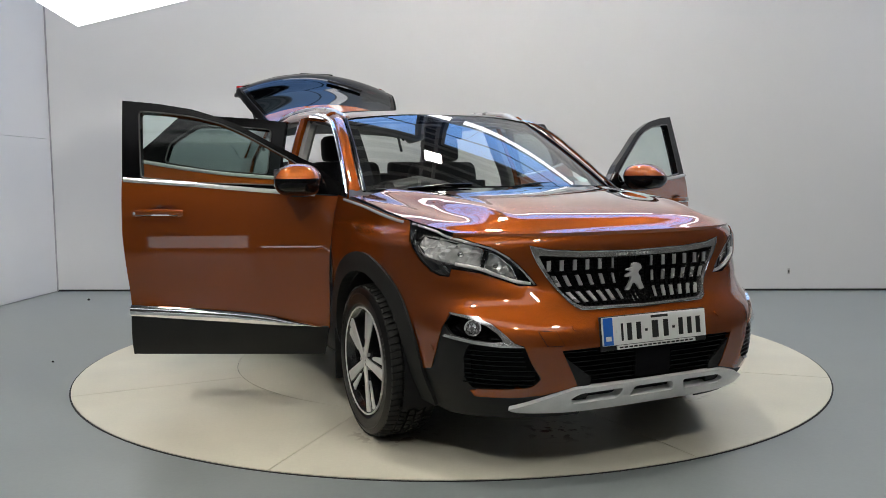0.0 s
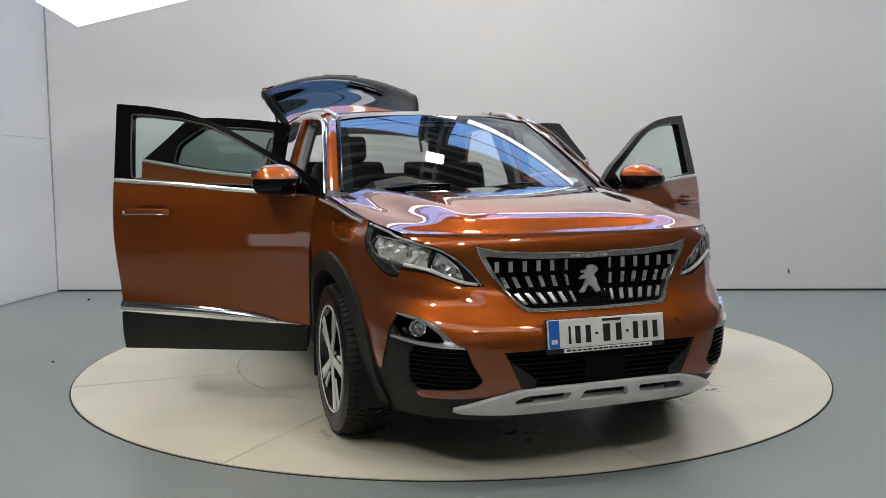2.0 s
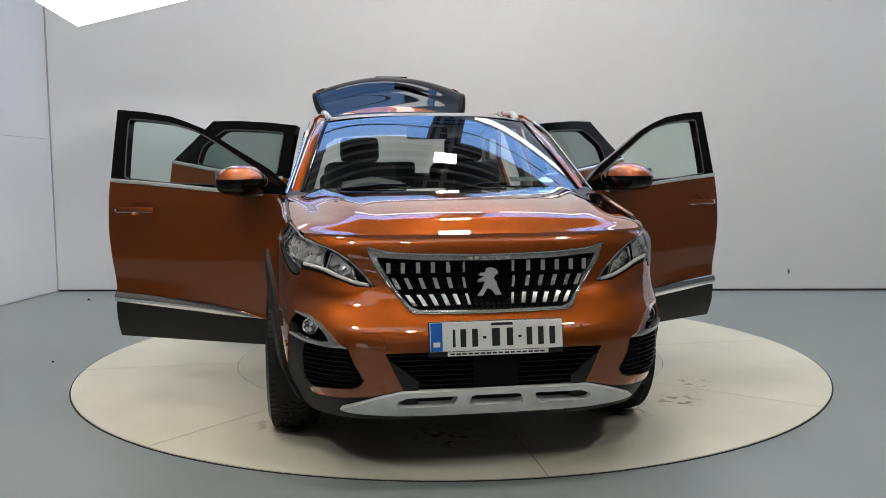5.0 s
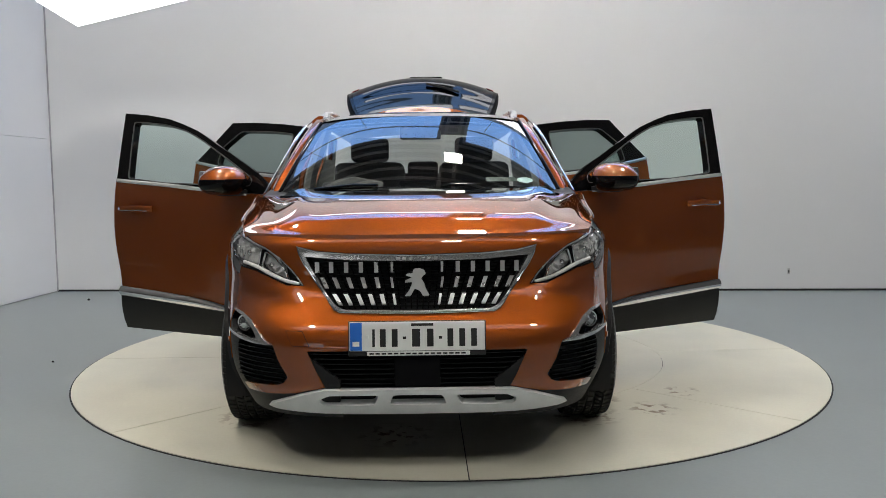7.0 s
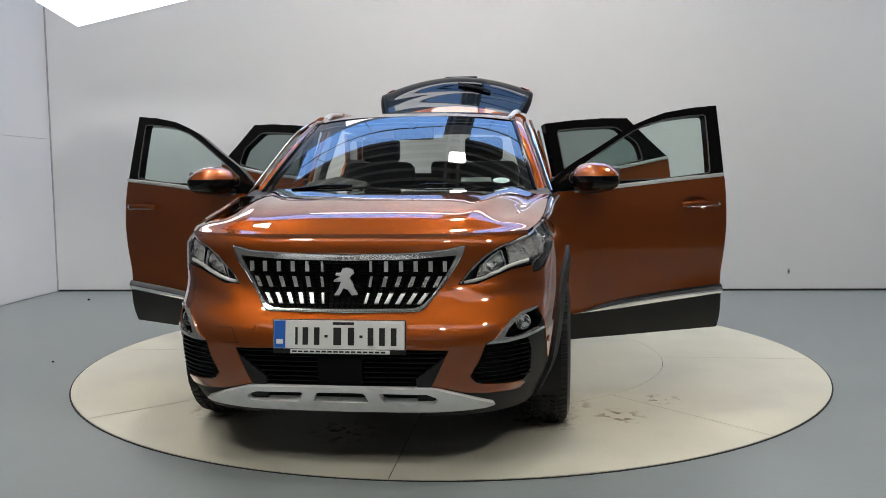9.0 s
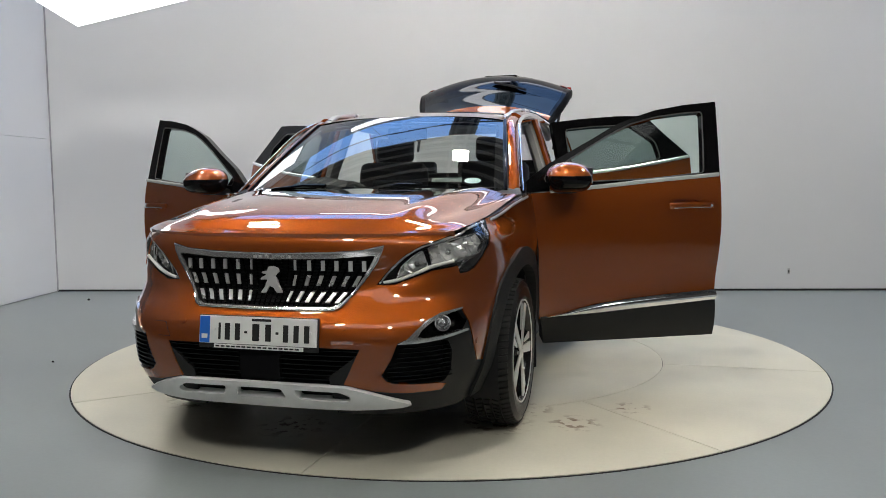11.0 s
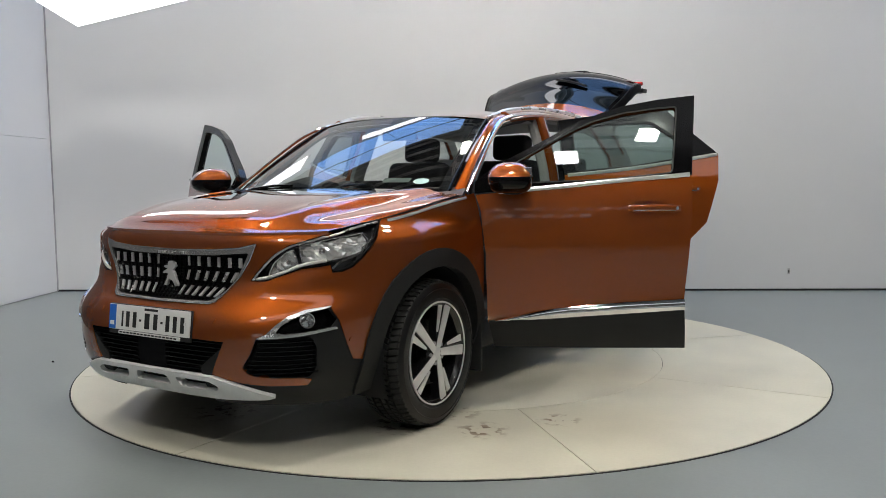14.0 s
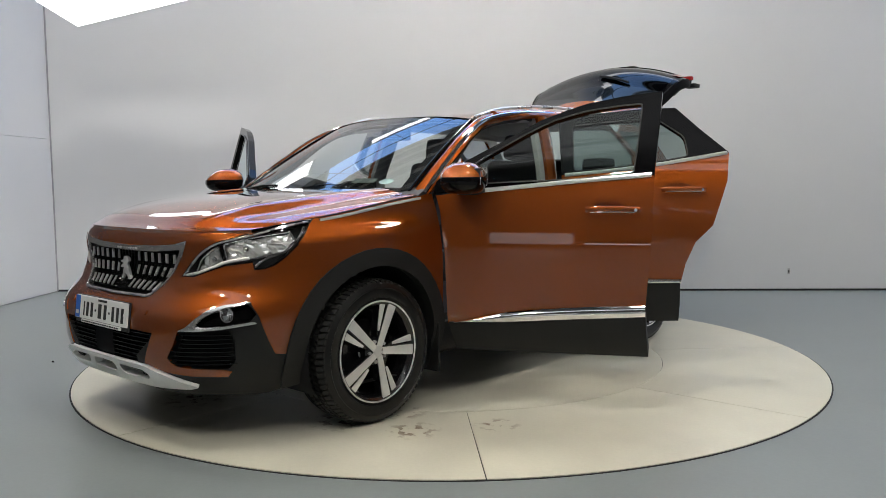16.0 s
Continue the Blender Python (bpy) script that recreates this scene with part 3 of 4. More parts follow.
def nose_panels():
    grille = both(xz(*GRILLE))
    bumper = (xz((.0, .950), (.311, .952), (.544, .953), (.70, .953), (.730, .954)) + list(reversed(xz(*HEAD_TOP)))
              + xz((.526, .754), (.592, .779), (.66, .805), (.744, .818), (.751, .786), (.775, .788), (.797, .804)) + [(uy(-1.776, .846), .846), (uy(-1.727, .893), .893)]
              + [(uy(y, z), z) for y, z in arc(ARCH, .455, 122, 176, 7)] + [(uy(-1.722, .392), .392)]
              + xz((.809, .415), (.806, .485), (.794, .589)) + xz((.766, .650), (.704, .640), (.662, .618), (.632, .585), (.600, .550), (.571, .538), (.566, .530), (.545, .472), (.508, .410),
              (.526, .386), (.550, .374), (.62, .366), (.700, .358), (.718, .348), (.700, .324), (.587, .331), (.488, .343), (.361, .373), (.428, .515), (.30, .518), (.0, .520)))
    b = part("front_bumper", sheet(front, both(bumper), [grille], 0.028, 0.02), PAINT, car)
    clad = xz((.30, .40), (.43, .50), (.555, .555), (.64, .60), (.70, .645), (.765, .652), (.797, .589), (.808, .485), (.812, .415)) + [
        (uy(-1.715, .398), .398), (uy(-1.735, .30), .30), (uy(-1.76, .235), .235)] + xz((.72, .215), (.60, .225), (.30, .23))
    vent, fog = rounded(xz(*VENT), 0.012), rounded(xz(*FOG), 0.010)
    data = sheet(front, clad, [vent, fog], 0.03, 0.02, -0.005)
    slats = []
    for i in range(8):
        z = 0.385 + i * 0.0185
        a, c = (0.525 if z < .45 else 0.555) + max(0, z - .45) * 0.25, .735
        slats.append(sweep([Vector(front(ux(a + (c - a) * k / 6, z), z)) + Vector((0, .014, 0)) for k in range(7)], 0.016, 0.006, sides=6))
    for flip in (False, True):
        f = mirror if flip else (lambda d: d)
        part("bumper_cladding", f(data), CLADDING, car, "black grained plastic bumper corner")
        v = part("side_vent", f(tub(front, vent, 0.05, 0.03, -0.006)), DARK, car)
        for s in slats:
            part("slat", f(s), GLOSS_BLACK, v)
        fl = part("fog_lamp_recess", f(tub(front, fog, 0.045, 0.03, -0.005)), GLOSS_BLACK, car)
        ring = xz((.768, .651), (.704, .640), (.662, .617), (.632, .585), (.602, .550), (.566, .533), (.640, .533), (.714, .540), (.792, .557),
                  (.787, .567), (.720, .553), (.665, .550), (.636, .556), (.650, .582), (.678, .608), (.712, .629), (.766, .644))
        part("chrome_bezel", f(sheet(front, rounded(ring, .006), [], 0.02, 0.022, .007)), GRILLE_CHROME, fl, "bright chrome bezel edge")
        p = Vector(front(ux(.722, .597), .597))
        bowl = lathe([(-.028, .0), (-.024, .014), (-.010, .024), (.0, .028), (.001, .033)], 24)
        m = Matrix.Translation(p + Vector((-.012, .016, 0))) @ pose(0, 0, 0, 0, 0, -66)
        bowl = ([m @ Vector(q) for q in bowl[0]], bowl[1], None)
        part("reflector", f(bowl), CHROME, fl)
        ln = lathe([(.006, .0), (.004, .018), (.0, .030), (-.01, .033)], 24)
        part("lens", f(([m @ Vector(q) for q in ln[0]], ln[1], None)), LENS, fl)
    # parking sensors and the square cover of the towing eye
    for x, z in ((.815, .500), (.36, .60)):
        for sgn in (-1, 1):
            disc = [(sgn * ux(x, z) + .013 * math.cos(q), z + .013 * math.sin(q)) for q in span(0, 2 * math.pi * 15 / 16, 15)]
            part("parking_sensor", sheet(front, disc, [], .02, .006, .004), PAINT, b)
    cover = xz((-.515, .592), (-.485, .533), (-.415, .533), (-.445, .592))
    mid = (sum(u for u, z in cover) / 4, sum(z for u, z in cover) / 4)
    part("cover_gap", sheet(front, rounded(cover, .005), [], .03, .003, .0006), DARK, b)
    part("tow_cover", sheet(front, rounded([(mid[0] + (u - mid[0]) * .95, mid[1] + (z - mid[1]) * .93) for u, z in cover], .005), [], .03, .004, .0022), PAINT, b)
    # lower intake
    intake = both(xz(*INTAKE))
    t = part("lower_intake", tub(front, intake, 0.035, 0.04, -0.004), MATT_BLACK, car)
    for i in range(7):
        z = 0.388 + i * 0.0195
        e = .361 + (z - .373) * .46 - .002
        for s in (-1, 1):
            part("slat", sweep([Vector(front(ux(s * (.09 + (e - .09) * k / 6), z), z)) + Vector((0, .016, 0)) for k in range(7)], 0.02, 0.0065, sides=6), GLOSS_BLACK, t)
    part("sensor_cover", sheet(front, both(xz((.0, .512), (.088, .510), (.088, .374), (.0, .374))), [], 0.04, 0.02, -0.008), MATT_BLACK, t)
    # skid plate
    holes = [rounded(both(xz((.0, .349), (.096, .348), (.112, .308), (.0, .307))), .012)]
    h = xz((.150, .348), (.345, .346), (.386, .326), (.372, .306), (.170, .307))
    holes += [rounded(h, .012), rounded([(-u, z) for u, z in reversed(h)], .012)]
    part("skid_plate", sheet(front, rounded(both(xz(*SKID_OUT)), .012), holes, 0.025, 0.035, 0.014), SKID, car, "scuffed silver skid plate")
    part("bumper_lip", sheet(front, both(xz((.0, .40), (.50, .40), (.70, .32), (.70, .215), (.50, .215), (.0, .215))), [], 0.05, 0.02, -0.03), DARK, car)
    # grille
    g = part("grille", tub(front, both(xz(*GRILLE_IN)), 0.04, 0.03, 0.0), DARK, car)
    part("grille_frame", sheet(front, rounded(both(xz(*GRILLE)), .008), [rounded(both(xz(*GRILLE_IN)), .01)], 0.018, 0.03, 0.007), GRILLE_CHROME, g, "chrome grille surround")
    rim = [Vector(front(u, z)) + normal_of(front, u, z) * .006 for u, z in resample(both(xz(*GRILLE)), .03)]
    part("bright_edge", sweep(rim + rim[:1], .006, .006, up=(0, -1, .3), sides=6), CHROME, g)
    edge = spline([(.66, .30), (.68, .318), (.724, .357), (.805, .403), (.87, .436)])
    for k in range(14):
        z = 0.676 + k * 0.0135
        e = edge(z) - 0.008
        part("bar", sweep([Vector(front(ux(-e + 2 * e * i / 14, z), z)) + Vector((0, .016, 0)) for i in range(15)], 0.012, 0.0045, sides=6), GLOSS_BLACK, g)
    for k in range(-14, 15):
        x = k * 0.0285
        z0, z1 = 0.668, 0.856
        pts = []
        for i in range(9):
            z = z0 + (z1 - z0) * i / 8
            xx = x * (0.78 + 0.30 * (z - z0) / (z1 - z0))
            if abs(xx) < edge(z):
                pts.append(Vector(front(ux(xx, z), z)) + Vector((0, .020, 0)))
        if len(pts) > 2:
            part("bar", sweep(pts, 0.0045, 0.010, up=(0, 1, 0), sides=6), GLOSS_BLACK, g)
    rows = ((.827, .042, (.100, .163, .224, .283, .343, .400), 0.0), (.766, .042, (.100, .158, .213, .268, .323, .371), 0.020), (.703, .038, (.090, .136, .180, .226, .273, .316), 0.030))
    for z, h, xs, lean in rows:
        for x in xs:
            for s in (-1, 1):
                k = lean * x / .35
                top, low = ux(s * (x + k * .5), z + h / 2), ux(s * (x - k * .5), z - h / 2)
                w = 0.0072 if x > .12 else 0.0045
                part("chrome_tab", sheet(front, [(top - w, z + h / 2), (top + w, z + h / 2), (low + w, z - h / 2), (low - w, z - h / 2)], [], 0.03, 0.006, 0.002), SATIN, g)
    em = [(-.012, .058), (.010, .060), (.030, .052), (.036, .036), (.026, .030), (.016, .018), (.028, .002), (.034, -.020), (.050, -.050), (.024, -.052), (.010, -.030),
          (-.010, -.022), (-.026, -.052), (-.050, -.052), (-.030, -.026), (-.018, .004), (-.050, .002), (-.046, .012), (-.020, .024), (-.044, .030), (-.040, .038), (-.018, .040)]
    c = Vector(front(0, .764))
    part("emblem", slab(em, 0.014, Matrix.Translation(c + Vector((0, -.002, 0))) @ pose(0, 0, 0, 90, 0, 0), 0.002), BRIGHT, g, "plain satin silver emblem shape")
    for i in range(7):
        part("bar", box(-.075 + i * .025, front(0, .862)[1] - .0135, .862, .014, .004, .010, 0), SATIN, g)


def number_plate():
    p = part("number_plate", box(0, 0, 0, .520, .010, .111, .003), WHITE_PLATE, car, "white registration plate with a blue end, characters as bars")
    p.matrix_basis = Matrix.Translation((0, -2.252, .5755)) @ pose(0, 0, 0, -7, 0, 0)
    part("blue_band", box(-.2345, -.0035, 0, .045, .006, .107, 0), BLUE_PLATE, p, "blue end band")
    part("bar", box(-.2345, -.007, -.028, .026, .002, .018, 0), WHITE_PLATE, p)
    x = -.175
    for w in (.016, .036, .036, .020, .050, .040, .020, .036, .036, .036):
        part("bar", box(x + w / 2, -.0055, -.006, w * .62, .003, .068 if w != .020 else .010, .001), INK, p)
        x += w + .0095
    part("bar", box(.02, -.0055, .044, .085, .003, .010, 0), INK, p)
    for x in (-.192, .235):
        part("bolt", box(x, -.006, .0, .012, .004, .012, .002), WHITE_PLATE, p)
    part("plate_holder", box(0, .008, -.008, .530, .010, .135, .004), INK, p)
    part("dealer_strip", box(.005, .0, -.066, .395, .008, .016, .002), WHITE_PLATE, p, "white dealer strip with tiny dark bars")
    for i in range(16):
        part("bar", box(-.175 + i * .0235, -.0045, -.066, .017, .002, .006, 0), INK, p)


def headlights():
    lens = sheet(front, HEAD, [], 0.03, 0.0, 0.003)
    for flip in (False, True):
        f = mirror if flip else (lambda d: d)
        h = part("headlight", f(tub(front, HEAD, 0.062, 0.03, -0.002)), LAMP_GREY, car, "clear headlight with black housing")
        part("lens", f(lens), LENS, h, "clear lens").visible_shadow = False
        for x, z, r in ((.722, .876, .013), (.605, .832, .010)):
            p = Vector(front(ux(x, z), z))
            q = normal_of(front, ux(x, z), z)
            m = Matrix.Translation(p - q * .016) @ (q * .6 + Vector((.0, -1, 0)) * .4).to_track_quat("X", "Z").to_matrix().to_4x4()
            bulb = lathe([(.0, .0), (-.003, r * .7), (-.008, r), (-.02, r)], 18)
            part("bulb", f(([m @ Vector(v) for v in bulb[0]], bulb[1], None)), CHROME, h, "chrome bulb cap")
        strips = ([(.478, .762), (.54, .775), (.60, .795), (.66, .821), (.735, .838)], [(.460, .760), (.480, .784), (.511, .819), (.559, .863), (.62, .902), (.698, .932), (.742, .951)])
        for k, pts in enumerate(strips):
            where = xz(*pts) + ([(uy(y, z), z) for y, z in ((-1.80, .968), (-1.71, .983), (-1.64, .992))] if k else [])
            path = [Vector(front(u, z)) - normal_of(front, u, z) * .008 for u, z in where]
            part("light_guide" if k == 0 else "chrome_strip", f(sweep(smooth_path(path), .012, .010 if k else .014)), SATIN if k else WHITE_PLATE, h)
        path = [Vector(front(u, z)) - normal_of(front, u, z) * .02 for u, z in ((ux(.750, .80), .80), (ux(.775, .83), .83), (uy(-1.775, .868), .868), (uy(-1.715, .93), .93), (uy(-1.67, .972), .972))]
        part("chrome_strip", f(sweep(smooth_path(path), .012, .012)), CHROME, h)
        rim = [Vector(front(u, z)) - normal_of(front, u, z) * .004 for u, z in resample(HEAD, .03)]
        part("black_edge", f(sweep(rim + rim[:1], .006, .007, up=(.3, -.8, .5), sides=6)), GLOSS_BLACK, h, "black rim of the lamp")
        cell_a = xz((.664, .822), (.742, .833)) + [(uy(-1.785, .860), .860), (uy(-1.737, .918), .918), (uy(-1.74, .958), .958)] + xz((.738, .940), (.690, .922), (.648, .897))
        cell_b = xz((.525, .775), (.60, .801), (.648, .822), (.628, .888), (.595, .868), (.548, .826))
        for cell, cols in ((cell_a, .015), (cell_b, .015)):
            part("reflector_cell", f(facets(cell, cols)), LAMP_CHROME, h, "bright faceted silver reflector")
            edge = [Vector(front(u, z)) - normal_of(front, u, z) * .016 for u, z in resample(rounded(cell, .012), .03)]
            part("chrome_strip", f(sweep(edge + edge[:1], .006, .010, up=(.3, -.8, .5), sides=6)), CHROME, h)
        part("divider", f(sweep([Vector(front(ux(x, z), z)) - normal_of(front, ux(x, z), z) * .020 for x, z in ((.657, .820), (.648, .858), (.640, .893))], .012, .02)), GLOSS_BLACK, h)


def facets(cell, size):
    """A recessed reflector of small flat facets, each tilted its own way, in upright columns."""
    rnd = random.Random(len(cell) * 7 + int(size * 1e4))
    flat, tris = flat_mesh(list(cell), [], size)
    nor = [normal_of(front, *p) for p in flat]
    at = [Vector(front(*p)) - q * (.032 + rnd.uniform(-.007, .007)) for p, q in zip(flat, nor)]
    verts, faces = [], []
    for t in tris:
        pts = [at[i] for i in t]
        k = len(verts)
        verts += pts
        faces.append((k, k + 1, k + 2) if (pts[1] - pts[0]).cross(pts[2] - pts[0]).dot(nor[t[0]]) > 0 else (k + 2, k + 1, k))
    return verts, faces, None


bon_side = [spline([(0, .728), (.10, .757), (.25, .783), (.5, .80), (.75, .812), (1, .822)]), spline([(0, -1.905), (.10, -1.80), (.25, -1.62), (.5, -1.40), (.75, -1.16), (1, -.92)]),
            spline([(0, .962), (.10, .978), (.25, 1.001), (.5, 1.032), (.75, 1.07), (1, 1.102)])]


def bon_mid_y(v):
    return -2.094 + 0.964 * v


bon_mid_z = spline([(0, .957), (.04, .975), (.10, 1.010), (.25, 1.055), (.5, 1.096), (.75, 1.117), (1, 1.130)])


def bonnet_at(u, v):
    a = abs(u)
    k = 1 - a ** 3.8
    ky = 1 - a ** (4.0 - 1.6 * min(1, v * 2))
    x = bon_side[0](v) * u
    y = bon_side[1](v) + (bon_mid_y(v) - bon_side[1](v)) * ky
    z = bon_side[2](v) + (bon_mid_z(v) - bon_side[2](v)) * k
    # two ridges that run in from the pillars, with a hollow outside each
    z += ease(v * 3) * (0.012 * math.exp(-((a - (.62 + .14 * v)) / .075) ** 2) - 0.010 * math.exp(-((a - (.80 + .09 * v)) / .07) ** 2))
    return (x, y, z)


WING_TOP = [(-1.615, 1.0), (-1.50, 1.014), (-1.40, 1.028), (-1.16, 1.066), (-.94, 1.097), (-.906, 1.102)]


def bonnet():
    us = span(-1, 1, 72)
    vs = [0, .004, .012, .025] + span(.045, 1, 44)
    b = part("bonnet", grid(bonnet_at, us, vs), PAINT, car)
    lip = [Vector(bonnet_at(u, 0)) for u in us]
    verts = lip + [p + Vector((0, .012, -.03)) for p in lip]
    n = len(us)
    part("bonnet_edge", (verts, [(i, i + n, i + 1 + n, i + 1) for i in range(n - 1)], None), PAINT, b)
    part("shut_line", grid(lambda u, v: tuple(Vector(bonnet_at(u * .985, .02 + .96 * v)) - Vector((0, 0, .035))), span(-1, 1, 24), span(0, 1, 16)), DARK, b)
    crest = spline(WING_TOP)
    for s in (-1, 1):
        path = []
        for y in span(-1.585, -.985, 18):
            p = side(y, crest(y) - .006)
            path.append(Vector((s * (p[0] + .003), p[1], p[2])))
        part("shut_line", sweep([p + Vector((-s * .022, 0, -.002)) for p in path], .044, .011), GLOSS_BLACK, b)
        part("chrome_strip", sweep([p + Vector((s * .002, 0, -.004)) for p in path], .008, .013), BRIGHT, b, "chrome strip along the bonnet edge")
    for x0, x1, y0 in ((-.55, .12, -1.10), (.02, .62, -1.08)):
        path = [Vector((x0 + (x1 - x0) * t, y0 + .10 * abs(x0 + (x1 - x0) * t) ** 2 * 2 + .02, 1.124 + .008 * math.sin(3 * t))) for t in span(0, 1, 10)]
        w = part("wiper", sweep(path, .014, .012), GLOSS_BLACK, car)
        part("wiper_arm", sweep([path[0] + Vector((.0, -.02, .004)), path[3] + Vector((0, -.01, .018)), path[5] + Vector((0, 0, .015))], .02, .014), GLOSS_BLACK, w)


def wings():
    outline = [(-1.732, .896), (-1.658, .964)] + WING_TOP + [(-.884, 1.02), (-.852, .79), (-.843, .55), (-.845, .40)] + arc(ARCH, .455, 4, 122, 14)
    data = sheet(side, outline, [], 0.035, 0.02)

    def ring(y, z):
        p = Vector(side(y, z))
        return tuple(p + Vector((.012, 0, 0)))
    clad = arc(ARCH, .492, -12, 196, 26) + arc(ARCH, .405, 196, -12, 26)
    arch = sheet(ring, [(y, max(z, .235)) for y, z in clad], [], 0.03, 0.05)
    inner = lathe([(.47, .43), (.47, .405), (.60, .405), (.87, .405)], 40)
    inner = ([(x, y + ARCH[0], max(z + ARCH[1], .2)) for x, y, z in inner[0]], [tuple(reversed(f)) for f in inner[1]], None)
    for flip in (False, True):
        f = mirror if flip else (lambda d: d)
        w = part("front_wing", f(data), PAINT, car)
        part("arch_cladding", f(arch), CLADDING, w, "black plastic wheel arch trim")
        part("wheel_housing", f(inner), DARK, w)
        part("mud_flap", f(raw(box(.80, -.885, .30, .20, .012, .26, .004))), CLADDING, w)


def wheel_meshes():
    prof = [(-.092, .225), (-.098, .246), (-.104, .250), (-.109, .261), (-.113, .263), (-.117, .285), (-.115, .306), (-.118, .309), (-.114, .318), (-.103, .336), (-.086, .346)]
    tyre_prof = prof[:-1] + [(-.088, .340), (.088, .340), (.103, .336)] + [(-x, r) for x, r in reversed(prof[:-2])]
    tyre = lathe(tyre_prof, 96)
    verts, faces = [], []

    def block(x0, x1, a0, a1, lean, low, high):
        k = len(verts)
        for r, g in ((low, 0.0), (high, .0022)):
            for x, a in ((x0 + g, a0), (x1 - g, a0), (x1 - g, a1), (x0 + g, a1)):
                da = (g / .35) * (1 if a == a0 else -1)
                rr = r - .010 * max(0.0, (abs(x) - .078) / .03)
                q = a + da + lean * x
                verts.append((x, rr * math.cos(q), rr * math.sin(q)))
        faces.extend([(k + 4, k + 5, k + 6, k + 7), (k, k + 1, k + 5, k + 4), (k + 1, k + 2, k + 6, k + 5), (k + 2, k + 3, k + 7, k + 6), (k + 3, k, k + 4, k + 7)])
    for x0, x1, count, gap, lean in ((-.106, -.060, 72, .17, .5), (-.054, -.022, 80, .16, -.9), (-.014, .014, 64, .10, 0), (.022, .054, 80, .16, .9), (.060, .106, 72, .17, -.5)):
        for i in range(count):
            w = 2 * math.pi / count
            block(x0, x1, i * w, (i + 1 - gap) * w, lean, .333, .352)
    tread = (verts, faces, None)
    rim = lathe([(-.10, .218), (-.098, .236), (-.06, .225), (.02, .216), (.070, .222), (.088, .232), (.098, .245), (.108, .246), (.110, .240), (.102, .228), (.080, .216), (.0, .208), (-.09, .208)], 72)
    return tyre, rim, tread


def wheel(x, y, s, steer=0):
    tyre, rim, tread = wheel_meshes()
    w = part("wheel", tyre, RUBBER, car, "black tyre on a two-tone five-spoke alloy wheel")
    w.matrix_basis = Matrix.Translation((x, y, HUB_Z + .004)) @ pose(0, 0, 0, 0, 0, (0 if s > 0 else 180) + steer)
    part("rim", rim, WHEEL_BLACK, w)
    part("tread", tread, TREAD, w, "chunky tread blocks, dusty black")
    for a0, wide in ((.2, .05), (.28, .05), (.36, .05), (.44, .05), (.52, .05), (2.3, .05), (2.38, .05), (2.46, .05), (2.54, .05), (2.62, .05)):
        arc_ = [Vector((.1165, .296 * math.cos(a0 + wide * i / 3), .296 * math.sin(a0 + wide * i / 3))) for i in range(4)]
        part("raised_mark", sweep(arc_, .024, .004, up=(1, 0, 0), sides=6), TREAD, w)
    lip = lathe([(.104, .2475), (.112, .2485), (.1145, .246), (.111, .2405), (.104, .239)], 72)
    part("rim_lip", lip, ALLOY, w, "bright machined rim edge")
    part("brake_disc", lathe([(.0, .05), (.022, .06), (.022, .155), (.004, .155)], 48), WHEEL_BLACK, w)
    part("hub", lathe([(.055, .075), (.085, .070), (.094, .058), (.096, .040), (.098, .0)], 36), WHEEL_BLACK, w)
    part("hub_cap", lathe([(.096, .034), (.104, .032), (.107, .026), (.108, .0)], 28), SATIN, w)
    face = Matrix(((0, 0, 1, 0), (1, 0, 0, 0), (0, 1, 0, 0), (0, 0, 0, 1)))
    for i in range(5):
        a = math.radians(75 + 72 * i)
        m0 = Matrix.Rotation(a, 4, "X") @ face
        part("bolt", raw(slab([(.052 + .0085 * math.cos(q * math.pi / 4), .0085 * math.sin(q * math.pi / 4)) for q in range(8)], .012, Matrix.Translation((.092, 0, 0)) @ Matrix.Rotation(a + .63, 4, "X") @ face)), STEEL, w)
        # a broad and a narrow blade to each spoke
        for pts, mat_, x0, th in (
                ([(.020, -.022), (.105, -.038), (.236, -.070), (.236, -.004), (.105, .012), (.020, .020)], WHEEL_BLACK, .054, .046),
                ([(.026, -.018), (.105, -.035), (.240, -.066), (.240, -.012), (.105, .005), (.026, .016)], ALLOY, .1005, .0065),
                ([(.070, .010), (.110, .012), (.236, .004), (.236, .044), (.110, .030), (.070, .020)], WHEEL_BLACK, .054, .042),
                ([(.098, .0150), (.140, .0120), (.240, .006), (.240, .043), (.140, .033), (.098, .027)], ALLOY, .0965, .006)):
            part("spoke", raw(slab(pts, th, Matrix.Translation((x0, 0, 0)) @ m0, .0015)), mat_, w)
    return w


# ---- the car: glasshouse and cabin ----
def screen_at(u, v):
    a = abs(u) ** 2.4
    low = Vector((.745 * u, -1.12 + .18 * a, 1.118 - .004 * a))
    high = Vector((.605 * u, -.365 + .09 * a, 1.556 - .034 * a))
    p = low.lerp(high, v)
    b = 4 * v * (1 - v) * (1 - .5 * u * u)
    return (p.x, p.y - .018 * b, p.z + .017 * b)


roof_mid = spline([(-.375, 1.556), (-.2, 1.585), (.1, 1.618), (.45, 1.634), (.9, 1.632), (1.3, 1.615), (1.62, 1.59)])
roof_wide = spline([(-.375, .60), (.1, .63), (.6, .64), (1.1, .625), (1.62, .58)])


def roof_at(u, v):
    a = abs(u)
    y0 = -.365 + .09 * a ** 2.4
    y = y0 + (1.62 - y0) * v
    x = roof_wide(y) * u
    return (x, y, roof_mid(y) - .034 * a ** 2.4 - .012 * a ** 6)


